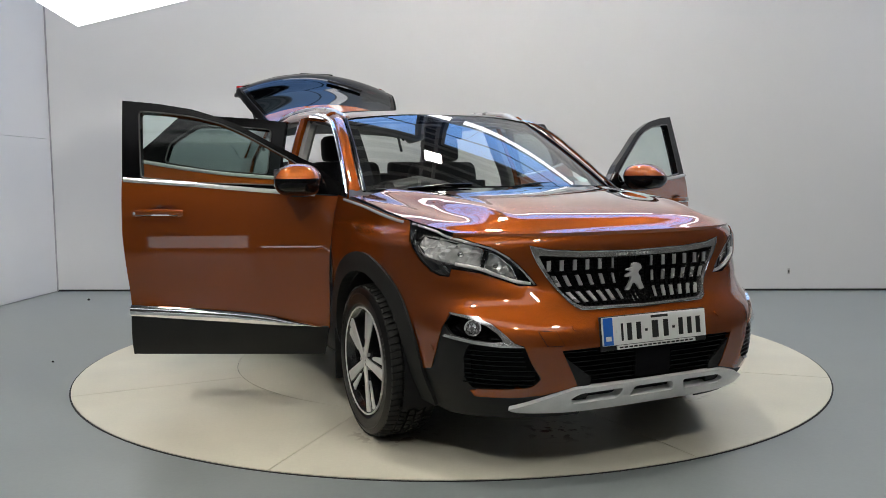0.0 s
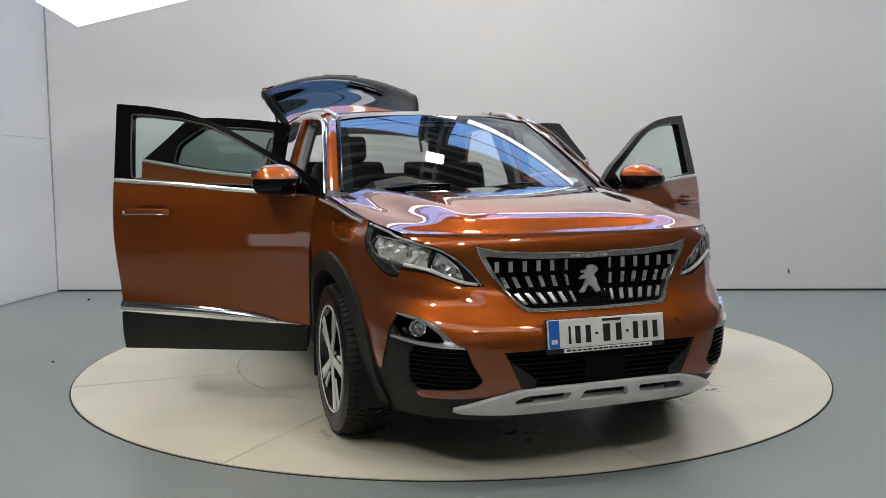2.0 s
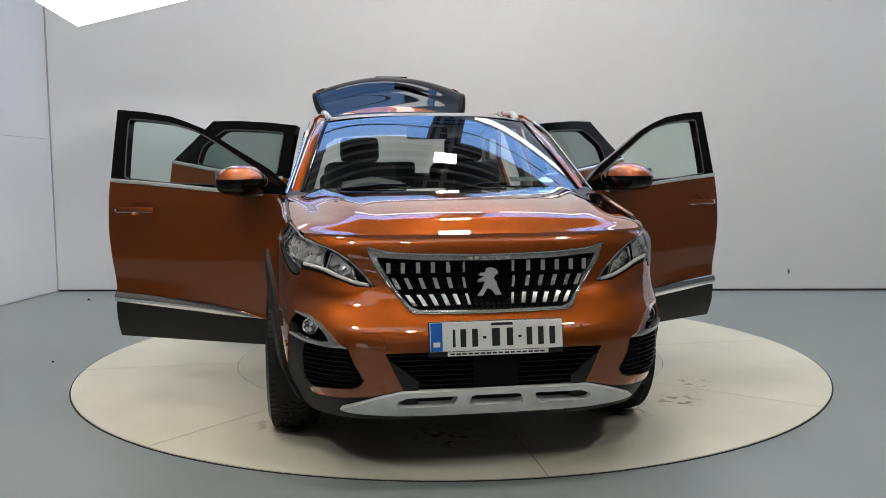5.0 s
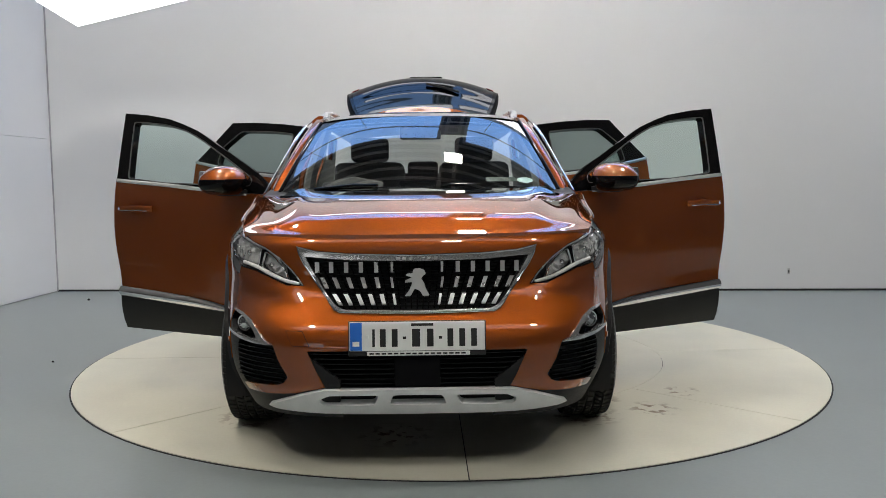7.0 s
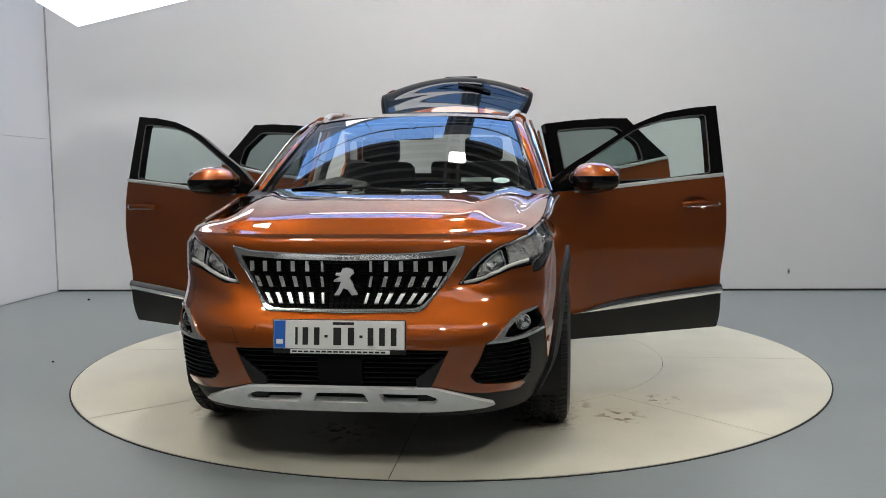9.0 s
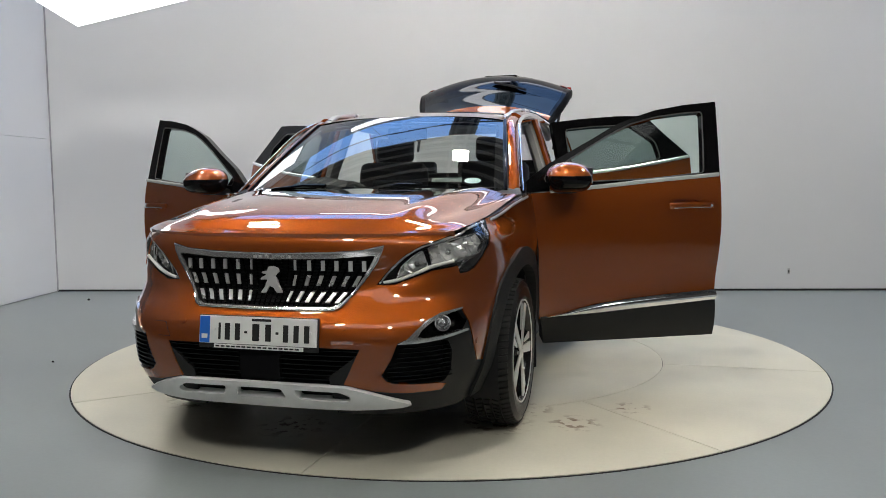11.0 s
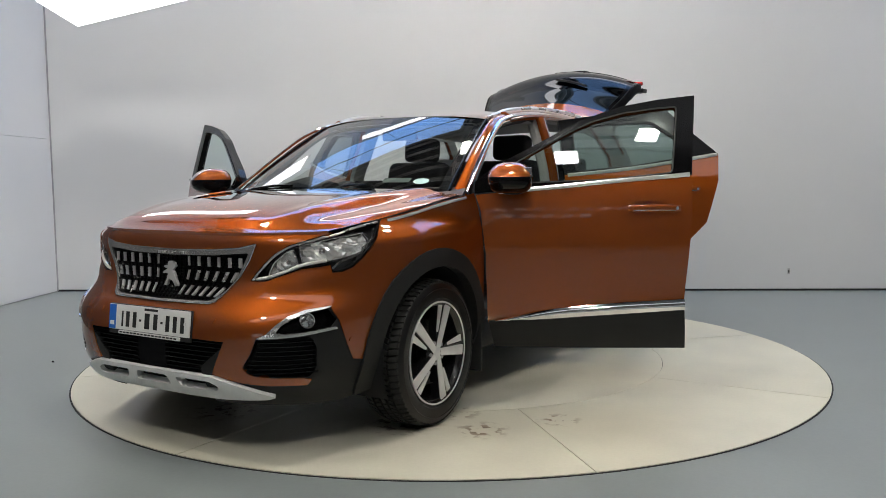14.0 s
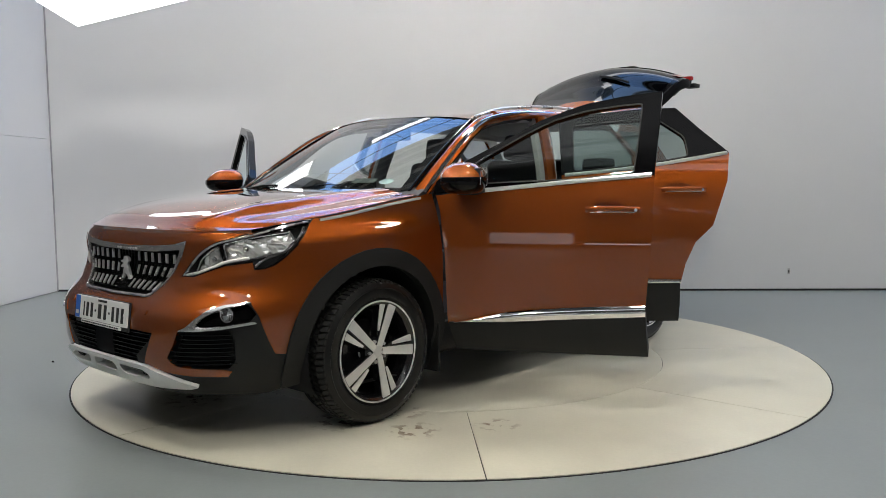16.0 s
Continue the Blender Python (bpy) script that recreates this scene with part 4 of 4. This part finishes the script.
def glasshouse():
    us = span(-1, 1, 40)
    w = part("windscreen", grid(screen_at, us, span(0, 1, 20)), WINDSCREEN, car, "raked windscreen full of roof reflections")
    w.visible_shadow = False
    part("screen_band", grid(screen_at, us, span(0, .035, 2), -.004), GLOSS_BLACK, w)
    part("screen_band", grid(screen_at, us, span(.965, 1, 2), -.004), GLOSS_BLACK, w)
    for s in (-1, 1):
        part("screen_band", grid(lambda u, v: screen_at(s * .965 + .035 * (2 * u - 1), v), span(0, 1, 3), span(0, 1, 20), -.004), MATT_BLACK, w)
    part("sticker", slab([(.045 * math.cos(a * .524), .03 * math.sin(a * .524)) for a in range(12)], .001,
                         Matrix.Translation(Vector(screen_at(.78, .12)) + Vector((0, .01, -.006))) @ pose(0, 0, 0, 30, 0, 12)), STICKER, w, "pale round sticker inside the glass")
    part("sticker", slab([(-.08, -.022), (.08, -.022), (.08, .022), (-.08, .022)], .001,
                         Matrix.Translation(Vector(screen_at(.60, .13)) + Vector((0, .012, -.008))) @ pose(0, 0, 0, 30, 0, 8)), surface("tax_holder", (.10, .13, .12), .4), w, "dark document holder inside the glass")
    r = part("roof", grid(roof_at, us, span(0, 1, 40)), PAINT, car)
    part("headliner", grid(lambda u, v: tuple(Vector(roof_at(u, v)) - Vector((0, 0, .04))), span(-1, 1, 12), span(0, 1, 12)), HEADLINER, r)
    part("header", grid(lambda u, v: tuple(Vector(roof_at(u, 0)) + Vector((0, .002 + .05 * v, -.002 - .05 * v))), us, span(0, 1, 2)), GLOSS_BLACK, r)
    for s in (-1, 1):
        def m(p):
            return [Vector((s * q[0], q[1], q[2])) for q in p]
        edge = [screen_at(1, v) for v in span(0, 1, 12)]
        part("pillar", sweep(smooth_path(m([(.790, -.93, 1.070), (.758, -.76, 1.190), (.720, -.585, 1.304), (.680, -.40, 1.418), (.645, -.22, 1.506), (.645, -.05, 1.550)]), 8), .075, .05,
                             up=(s * .55, -.45, .7)), PAINT, car)
        part("screen_trim", sweep(smooth_path(m([Vector(q) + Vector((.004, .0, .004)) for q in edge[::3]]), 4), .018, .012), GLOSS_BLACK, car)
        part("silver_trim", sweep(smooth_path(m([(.835, -.915, 1.105), (.80, -.775, 1.205), (.762, -.60, 1.325), (.722, -.40, 1.45), (.69, -.20, 1.53), (.685, .1, 1.578), (.69, .5, 1.592), (.68, 1.0, 1.58), (.63, 1.5, 1.54)]), 6),
                                  .022, .016, up=(s * .7, -.2, .6)), CHROME, car, "silver trim line over the doors")
        part("cant_rail", sweep(smooth_path(m([(.645, -.10, 1.548), (.66, .2, 1.578), (.665, .6, 1.59), (.65, 1.1, 1.575), (.60, 1.58, 1.535)]), 6), .085, .055, up=(s * .5, 0, .8)), PAINT, car)
        part("rail_trim", sweep(smooth_path(m([(.625, -.10, 1.525), (.635, .2, 1.550), (.64, .6, 1.562), (.625, 1.1, 1.545), (.575, 1.58, 1.505)]), 6), .075, .05, up=(s * .5, 0, .8)), HEADLINER, car)
        part("door_seal", sweep(smooth_path(m([(.80, -.80, .42), (.795, -.80, 1.05), (.72, -.55, 1.27), (.66, -.25, 1.47), (.655, .10, 1.535), (.66, .24, 1.545)]), 6), .03, .03), CLADDING, car)
        part("pillar", sweep(smooth_path(m([(.805, .27, .38), (.825, .255, .80), (.815, .25, 1.15), (.75, .29, 1.38), (.69, .31, 1.555)]), 6), .05, .10, up=(0, 1, 0)), PAINT, car)
        part("pillar_trim", sweep(smooth_path(m([(.76, .268, .5), (.77, .254, .80), (.765, .25, 1.15), (.70, .29, 1.38), (.645, .31, 1.54)]), 6), .08, .125, up=(0, 1, 0)), HEADLINER, car)
        part("sill", sweep(m([(.80, -.84, .335), (.80, .2, .33), (.80, .95, .335)]), .11, .15), CLADDING, car)
        # roof rail on its two feet
        rail = part("roof_rail", sweep(smooth_path(m([(.580, -.21, 1.540), (.595, -.12, 1.566), (.610, .05, 1.604), (.616, .45, 1.634), (.612, .95, 1.634), (.592, 1.30, 1.610), (.575, 1.44, 1.580)]), 8), .034, .024), SATIN, car, "satin silver roof rail")
        part("rail_foot", sweep(m([(.580, -.22, 1.540), (.592, -.12, 1.566), (.606, .0, 1.590)]), .036, .022), SATIN, rail)


def rear_body():
    outline = [(.93, .60), (.985, .80), (1.12, .97), (1.21, 1.15), (1.265, 1.33), (1.02, 1.54), (1.35, 1.55), (1.60, 1.52), (1.78, 1.33), (1.95, 1.12), (2.05, .95), (2.10, .60), (1.83, .42)] + arc((REAR_Y, .36), .455, 4, 158, 16)
    win = rounded([(1.30, 1.345), (1.12, 1.50), (1.50, 1.50), (1.66, 1.35)], .03)
    data = sheet(side, outline, [win], 0.04, 0.02)
    glass = sheet(side, win, [], 0.06, 0, -.008)

    def ring(y, z):
        p = Vector(side(y, z))
        return tuple(p + Vector((.014, 0, 0)))
    arch = sheet(ring, [(y, max(z, .235)) for y, z in arc((REAR_Y, .36), .492, -12, 196, 26) + arc((REAR_Y, .36), .405, 196, -12, 26)], [], 0.03, 0.05)
    inner = lathe([(.47, .43), (.47, .405), (.60, .405), (.87, .405)], 40)
    inner = ([(x, y + REAR_Y, max(z + .36, .2)) for x, y, z in inner[0]], [tuple(reversed(f)) for f in inner[1]], None)
    for flip in (False, True):
        f = mirror if flip else (lambda d: d)
        w = part("rear_quarter", f(data), PAINT, car)
        part("inner_trim", f(sheet(side, outline, [win], 0.08, 0.0, -.03)), HEADLINER, w)
        part("quarter_glass", f(glass), PRIVACY, w, "dark rear quarter glass")
        part("arch_cladding", f(arch), CLADDING, w, "black plastic wheel arch trim")
        part("wheel_housing", f(inner), DARK, w)

    def tail(u, z):
        return (.86 * u * (1 - .05 * (z - .5)), 2.19 - .30 * u * u - .25 * max(0, z - .75) ** 1.2, z)
    part("rear_bumper", grid(tail, span(-1, 1, 24), [.28, .34, .42, .5, .6, .7, .78]), CLADDING, car)
    part("load_sill", raw(box(0, 2.0, .78, 1.2, .22, .06, .015)), DARK, car)


gate_mid = [spline([(0, 1.56), (.25, 1.84), (.5, 2.02), (.76, 2.21), (1, 2.45)]), spline([(0, 1.612), (.12, 1.70), (.25, 1.80), (.5, 1.945), (.76, 2.09), (1, 2.118)])]
gate_edge = [spline([(0, 1.60), (.25, 1.86), (.5, 2.04), (.76, 2.23), (1, 2.50)]), spline([(0, 1.56), (.25, 1.69), (.5, 1.82), (.76, 1.945), (1, 1.972)])]
gate_wide = spline([(0, .55), (.25, .585), (.6, .67), (.85, .69), (1, .63)])


def gate_at(u, v):
    k = 1 - u * u
    return (gate_wide(v) * u, gate_edge[0](v) + (gate_mid[0](v) - gate_edge[0](v)) * k, gate_edge[1](v) + (gate_mid[1](v) - gate_edge[1](v)) * k)


def tailgate():
    g = part("tailgate", grid(gate_at, span(-1, 1, 32), span(.74, 1, 14), .0), GLOSS_BLACK, car, "raised black and orange tailgate with a dark window")
    part("spoiler", grid(gate_at, span(-.97, .97, 32), span(.0, .25, 10), .004), PAINT, g, "orange roof spoiler")
    part("window", grid(gate_at, span(-.93, .93, 28), span(.25, .74, 18), .002), TAIL_GLASS, g, "dark rear window with roof reflections")
    for s in (-1, 1):
        part("window_frame", grid(lambda u, v: gate_at(s * (.93 + .07 * u) if s > 0 else -1 + .07 * u, v), span(0, 1, 3), span(.0, .76, 18), .003), GLOSS_BLACK, g)
        part("tail_lamp", grid(lambda u, v: gate_at(s * .90 + .085 * (u - .5), v), span(0, 1, 6), span(.80, .93, 6), .008), RED_LENS, g, "red tail lamp")
        part("strut", sweep([Vector((s * .60, 1.80, 1.42)), Vector((s * .63, 2.12, 1.86))], .022, .022), CLADDING, g)
    inner = grid(lambda u, v: tuple(Vector(gate_at(u, v)) - Vector((0, -.02, .07))), span(-1, 1, 20), list(span(.62, 1, 8)))
    part("inner_trim", (inner[0], [tuple(reversed(f)) for f in inner[1]], None), CABIN, g)
    rim = [Vector(gate_at(u, 1)) for u in span(-1, 1, 24)]
    part("gate_edge", sweep([p - Vector((0, .0, .03)) for p in rim], .05, .08), MATT_BLACK, g)
    for s in (-1, 1):
        part("gate_edge", sweep([Vector(gate_at(s, v)) - Vector((s * .01, 0, .03)) for v in span(0, 1, 16)], .03, .07), MATT_BLACK, g)
    part("handle", raw(box(.03, 2.42, 2.10, .30, .10, .05, .012)), GLOSS_BLACK, g)
    part("wiper", sweep([Vector(gate_at(.05, .60)) + Vector((0, -.01, .02)), Vector(gate_at(.28, .56)) + Vector((0, -.01, .02)), Vector(gate_at(.5, .52)) + Vector((0, -.01, .02))], .025, .02), DARK, g)
    for s in (-1, 1):
        part("tail_lamp", raw(box(s * .60, 2.475, 1.985, .13, .05, .035, .012)), RED_LENS, g, "red tail lamp")
    part("latch", raw(box(.60, 2.60, 1.935, .10, .10, .035, .008)), CLADDING, g)
    part("latch", raw(box(-.60, 2.60, 1.935, .10, .10, .035, .008)), CLADDING, g)


def seat(x, y, wide=.50):
    s = part("seat", box(x, y, .62, wide, .52, .20, .06, 3), FABRIC, car, "black cloth car seat")
    part("backrest", box(x, y + .34, .98, wide, .16, .64, .07, 3, pose(0, 0, 0, -14, 0, 0)), FABRIC, s)
    part("headrest", box(x, y + .44, 1.385, .27, .11, .17, .045, 3, pose(0, 0, 0, -8, 0, 0)), FABRIC, s)
    for k in (-.06, .06):
        part("headrest_post", sweep([Vector((x + k, y + .41, 1.26)), Vector((x + k, y + .43, 1.33))], .014, .014), CHROME, s)


def cabin():
    part("underbody", raw(box(0, .45, .27, 1.50, 2.9, .10, .02)), DARK, car)
    part("engine_bay", raw(box(0, -1.5, .62, .96, .9, .55, .05)), DARK, car)
    part("cabin_floor", raw(box(0, .5, .40, 1.46, 2.4, .08, .02)), CABIN, car)
    path = [Vector((x, -.86 + .12 * (x / .72) ** 2, 1.03)) for x in span(-.76, .76, 12)]
    d = part("dashboard", sweep(path, .52, .20, sides=16), CABIN, car, "black soft dashboard")
    part("bulkhead", raw(box(0, -.83, .75, 1.50, .08, .60, .02)), DARK, d)
    part("binnacle", sweep([Vector((-.52, -.72, 1.12)), Vector((-.37, -.74, 1.15)), Vector((-.22, -.72, 1.12))], .22, .09, sides=12, power=2.5), CABIN, d)
    part("screen", raw(box(.0, -.60, 1.10, .24, .03, .14, .01)), GLOSS_BLACK, d)
    ring = [(.163 * math.cos(a), .145 * math.sin(a)) for a in span(0, 2 * math.pi, 36)]
    m = Matrix.Translation((-.37, -.42, 1.02)) @ pose(0, 0, 0, 68, 0, 0)
    w = part("steering_wheel", sweep([m @ Vector((x, y, 0)) for x, y in ring], .032, .032, up=(.0, .93, .37), sides=10, power=2), CABIN, car, "small black steering wheel")
    part("wheel_boss", box(-.37, -.43, 1.015, .15, .05, .13, .02, 2, pose(0, 0, 0, -22, 0, 0)), CABIN, w)
    part("spoke", raw(box(-.37, -.43, 1.015, .29, .02, .035, .006)), SATIN, w)
    for x in (-.37, .37):
        seat(x, .10)
    b = part("rear_bench", box(0, .95, .62, 1.30, .50, .20, .06, 3), FABRIC, car, "black cloth rear bench")
    part("backrest", box(0, 1.30, .92, 1.30, .16, .62, .07, 3, pose(0, 0, 0, -16, 0, 0)), FABRIC, b)
    for x in (-.44, 0, .44):
        part("headrest", box(x, 1.40, 1.255, .25, .10, .13, .04, 3), FABRIC, b)
    mir = part("rear_view_mirror", box(0, -.30, 1.455, .25, .03, .075, .015, 3), GLOSS_BLACK, car)
    part("mirror_stem", raw(box(0, -.33, 1.50, .05, .05, .07, .01)), GLOSS_BLACK, mir)


# ---- the car: doors ----
HINGE, SWING = Vector((.905, -.85, 0)), 64.0
REAR_HINGE, REAR_SWING = Vector((.90, .25, 0)), 58.0
belt = spline([(-.9, 1.092), (-.5, 1.124), (-.19, 1.153), (.2, 1.184), (.7, 1.232), (1.25, 1.318)])


def lathe_at(p, r, out):
    """A small round cap that faces out from the flank."""
    v, fc, _ = lathe([(.0, r * 1.1), (.006, r), (.008, r * .6), (.008, 0.0)], 16)
    return [Vector(q) + Vector(p) + Vector((out, 0, 0)) for q in v], fc, None


def door(name, hinge, swing, paint, surround, hole, panes, chrome_top, chrome_low, clad, handle, label, mirrored, extra=None):
    f = mirror if mirrored else (lambda d: d)
    h = Vector((-hinge.x if mirrored else hinge.x, hinge.y, 0))
    y, z, w = handle
    cup = [(y - .022 + .088 * math.cos(a), z + .002 + .038 * math.sin(a)) for a in span(0, 2 * math.pi * 23 / 24, 23)]
    wider = [(y - .022 + (a - y + .022) * 1.12, z + .002 + (b - z - .002) * 1.18) for a, b in cup]
    d = part(name, f(sheet(side, paint, [cup], 0.045, 0.014)), PAINT, car, label, origin=h)
    d.matrix_basis = Matrix.Translation(h) @ pose(0, 0, 0, 0, 0, swing if mirrored else -swing)

    def sub(n, data, mat_, lab="", up=d):
        return part(n, f(data), mat_, up, lab, origin=h)
    sub("inner_panel", sheet(side, [(y * .985 + .015 * hinge.y + .008, z) for y, z in paint], [wider], 0.08, 0.075, -.014), CABIN)
    sub("window_frame", sheet(side, surround, [hole], 0.035, 0.045, -.004), GLOSS_BLACK, "gloss black window frame")
    lip = resample(hole, .06)
    sub("seal", sweep([Vector(side(*q)) + Vector((.001, 0, 0)) for q in lip + lip[:1]], .007, .007, up=(1, 0, 0), sides=6), SEAL, "grey rubber window seal")
    for outline, mat_, lab in panes:
        g = sub("pane", sheet(side, outline, [], 0.08, 0.0, -.022), mat_, lab)
        g.visible_shadow = False
    ys = [p[0] for p in paint]
    y0, y1 = min(ys) + .02, max(ys) - .012
    line = [Vector(side(y, belt(y))) + Vector((.006, 0, .004)) for y in span(y0 + (.10 if hinge is HINGE else 0), y1, 14)]
    sub("belt_strip", sweep(line, .018, .022), BRIGHT, "chrome strip under the windows")
    top, low = spline(chrome_top), spline(chrome_low)

    def bow(y, t):
        z = (top(y) + low(y)) / 2 + (top(y) - low(y)) / 2 * t
        p = side(y, z)
        return (p[0] + .010 + .016 * (1 - t * t), y, z)
    sub("chrome_trim", grid(bow, span(chrome_top[0][0], chrome_top[-1][0], 24), span(-1, 1, 8)), CHROME, "bright chrome strip above the sill trim")
    sub("sill_cladding", sheet(side, clad, [], 0.045, 0.08, .008), CLADDING, "black plastic lower door trim")
    sub("handle_cup", tub(side, cup, 0.03, 0.02, 0.0), PAINT, "hollow behind the handle")
    path = [Vector(side(y + w * t, z + .004 * (1 - 4 * t * t))) + Vector((.022 + .016 * (1 - (2 * t) ** 4), 0, 0)) for t in span(-.5, .5, 12)]
    sub("door_handle", sweep(path, .022, .034, sides=10, power=2.5), PAINT, "orange handle with a chrome edge")
    sub("lock", lathe_at(side(y + w * .44, z), .008, .034), SATIN, "round satin lock cover")
    sub("chrome_edge", sweep([p + Vector((.004, 0, -.012)) for p in path[1:-1]], .010, .008), CHROME, "", d)
    if extra:
        extra(sub)
    return d


def wing_mirror(sub):
    c = MIRROR_AT

    def blob(scale, z0, z1, square=1.0):
        verts, faces = [], []
        n, k = 26, 14
        for j in range(k + 1):
            b = math.pi * (z0 + (z1 - z0) * j / k)
            for i in range(n):
                a = 2 * math.pi * i / n
                ca, sa = math.cos(a), math.sin(a)
                p = 2.7
                r = 1 / (abs(ca) ** p + abs(sa) ** p) ** (1 / p)
                w = max(0.0, math.sin(b)) ** square
                x = ca * r * w * scale[0]
                y = sa * r * w * scale[1]
                z = -math.cos(b) * scale[2]
                x -= .012 * (z / scale[2])
                z *= 1 - .30 * max(0.0, x / scale[0]) ** 2
                verts.append(c + Vector((x, y, z)))
        for j in range(k):
            for i in range(n):
                a, b2 = j * n + i, j * n + (i + 1) % n
                faces.append((a, b2, b2 + n, a + n))
        faces.append(tuple(reversed(range(n))))
        return verts, faces, None
    sub("mirror_housing", blob((.124, .114, .078), .03, .53, .42), GLOSS_BLACK, "gloss black mirror underside")
    sub("mirror_cap", blob((.123, .113, .080), .49, .985, .8), PAINT, "orange mirror cap")
    sub("mirror_arm", sweep(smooth_path([c + Vector((-.01, .01, -.058)), c + Vector((-.10, .01, -.062)), c + Vector((-.16, .01, -.062))]), .15, .048), CLADDING)
    tri = [(-.90, 1.10), (-.895, 1.155), (-.80, 1.215), (-.74, 1.135)]
    sub("mirror_base", sheet(side, tri, [], 0.06, 0.03, .004), GLOSS_BLACK)
    glass = box(c.x - .005, c.y + .088, c.z + .008, .15, .006, .09, .02)
    sub("mirror_glass", raw(glass), CHROME, "mirror glass")


MIRROR_AT = Vector((1.000, -.715, 1.178))


def doors():
    for mirrored in (False, True):
        paint = [(-.837, .42), (-.845, .786), (-.872, 1.01), (-.897, 1.092), (-.50, 1.124), (-.19, 1.152), (.205, 1.184), (.200, .9), (.172, .548), (-.22, .522), (-.51, .490), (-.69, .453)]
        surround = [(-.905, 1.10), (-.903, 1.160), (-.85, 1.202), (-.77, 1.256), (-.61, 1.338), (-.53, 1.380), (-.42, 1.440), (-.36, 1.470), (-.24, 1.514), (-.13, 1.548), (.05, 1.579), (.236, 1.598), (.222, 1.40), (.206, 1.187), (-.19, 1.156), (-.5, 1.128)]
        hole = rounded([(-.80, 1.146), (-.802, 1.190), (-.62, 1.296), (-.44, 1.396), (-.37, 1.431), (-.28, 1.470), (-.13, 1.509), (.04, 1.531), (.142, 1.538), (.126, 1.36), (.108, 1.198), (-.19, 1.168)], .018)
        pane = [(-.82, 1.135), (-.82, 1.19), (-.62, 1.308), (-.44, 1.416), (-.28, 1.492), (-.13, 1.532), (.158, 1.564), (.118, 1.188), (-.19, 1.160)]
        door("front_door", HINGE, SWING, paint, surround, hole, [(pane, SIDE_GLASS, "lightly green side glass")],
             [(-.80, .433), (-.69, .456), (-.51, .493), (-.22, .525), (.172, .551)], [(-.80, .427), (-.64, .431), (-.3, .458), (.173, .493)],
             [(-.832, .428), (-.64, .45), (-.3, .48), (.172, .51), (.178, .40), (.186, .290), (-.3, .285), (-.80, .280)], (.012, 1.018, .252), "open copper orange front door with a black window frame", mirrored, wing_mirror)
        paint = [(.255, .53), (.245, .9), (.240, 1.190), (.70, 1.232), (1.235, 1.318), (1.222, 1.15), (1.14, .885), (1.04, .782), (.985, .65), (.962, .548), (.6, .545)]
        surround = [(.215, 1.545), (.43, 1.572), (.70, 1.594), (.926, 1.600), (1.073, 1.462), (1.235, 1.322), (.70, 1.237), (.240, 1.195)]
        hole = rounded([(.305, 1.497), (.50, 1.518), (.70, 1.530), (.81, 1.532), (.975, 1.420), (1.0, 1.300), (.70, 1.250), (.315, 1.215)], .03)
        pane = [(.295, 1.505), (.50, 1.526), (.70, 1.538), (.82, 1.540), (.985, 1.425), (1.01, 1.295), (.70, 1.242), (.305, 1.205)]
        door("rear_door", REAR_HINGE, REAR_SWING, paint, surround, hole, [(pane, PRIVACY, "dark privacy glass")],
             [(.262, .556), (.6, .56), (.96, .56)], [(.262, .515), (.6, .52), (.957, .53)],
             [(.262, .525), (.6, .53), (.955, .54), (.955, .40), (.952, .297), (.6, .288), (.262, .287)], (.965, 1.098, .25), "open copper orange rear door with dark glass", mirrored)


nose_panels()
number_plate()
headlights()
bonnet()
wings()
glasshouse()
rear_body()
tailgate()
cabin()
doors()
for X, Y, S in ((.796, HUB_Y, 1), (-.796, HUB_Y, -1), (.785, REAR_Y, 1), (-.785, REAR_Y, -1)):
    wheel(X, Y, S)


# ---- what moves ----
TURN = [(0.0, 25.9), (0.5, 24.8), (1.0, 23.47), (1.5, 21.95), (2.0, 20.36), (2.5, 18.63), (3.0, 16.76), (3.5, 14.83), (4.0, 12.97), (4.5, 11.0),
        (5.0, 9.06), (5.5, 7.11), (6.0, 5.17), (6.5, 3.22), (7.0, 1.29), (7.5, -0.78), (8.0, -2.69), (8.5, -4.55), (9.0, -6.57), (9.5, -8.72),
        (10.0, -10.93), (10.5, -13.2), (11.0, -15.49), (11.5, -17.87), (12.0, -20.38), (12.5, -22.95), (13.0, -25.64), (13.5, -28.36),
        (14.0, -31.02), (14.5, -33.74), (15.0, -36.5), (15.5, -39.25), (16.0, -42.04)]


def motions():
    walk(table, [(t, pose(*TABLE_AT, 0, 0, 0, a)) for t, a in TURN])
    walk(car, [(t, pose(0, 0, 0, 0, 0, a) @ Matrix.Translation((-0.176, 0, 0))) for t, a in TURN])


motions()
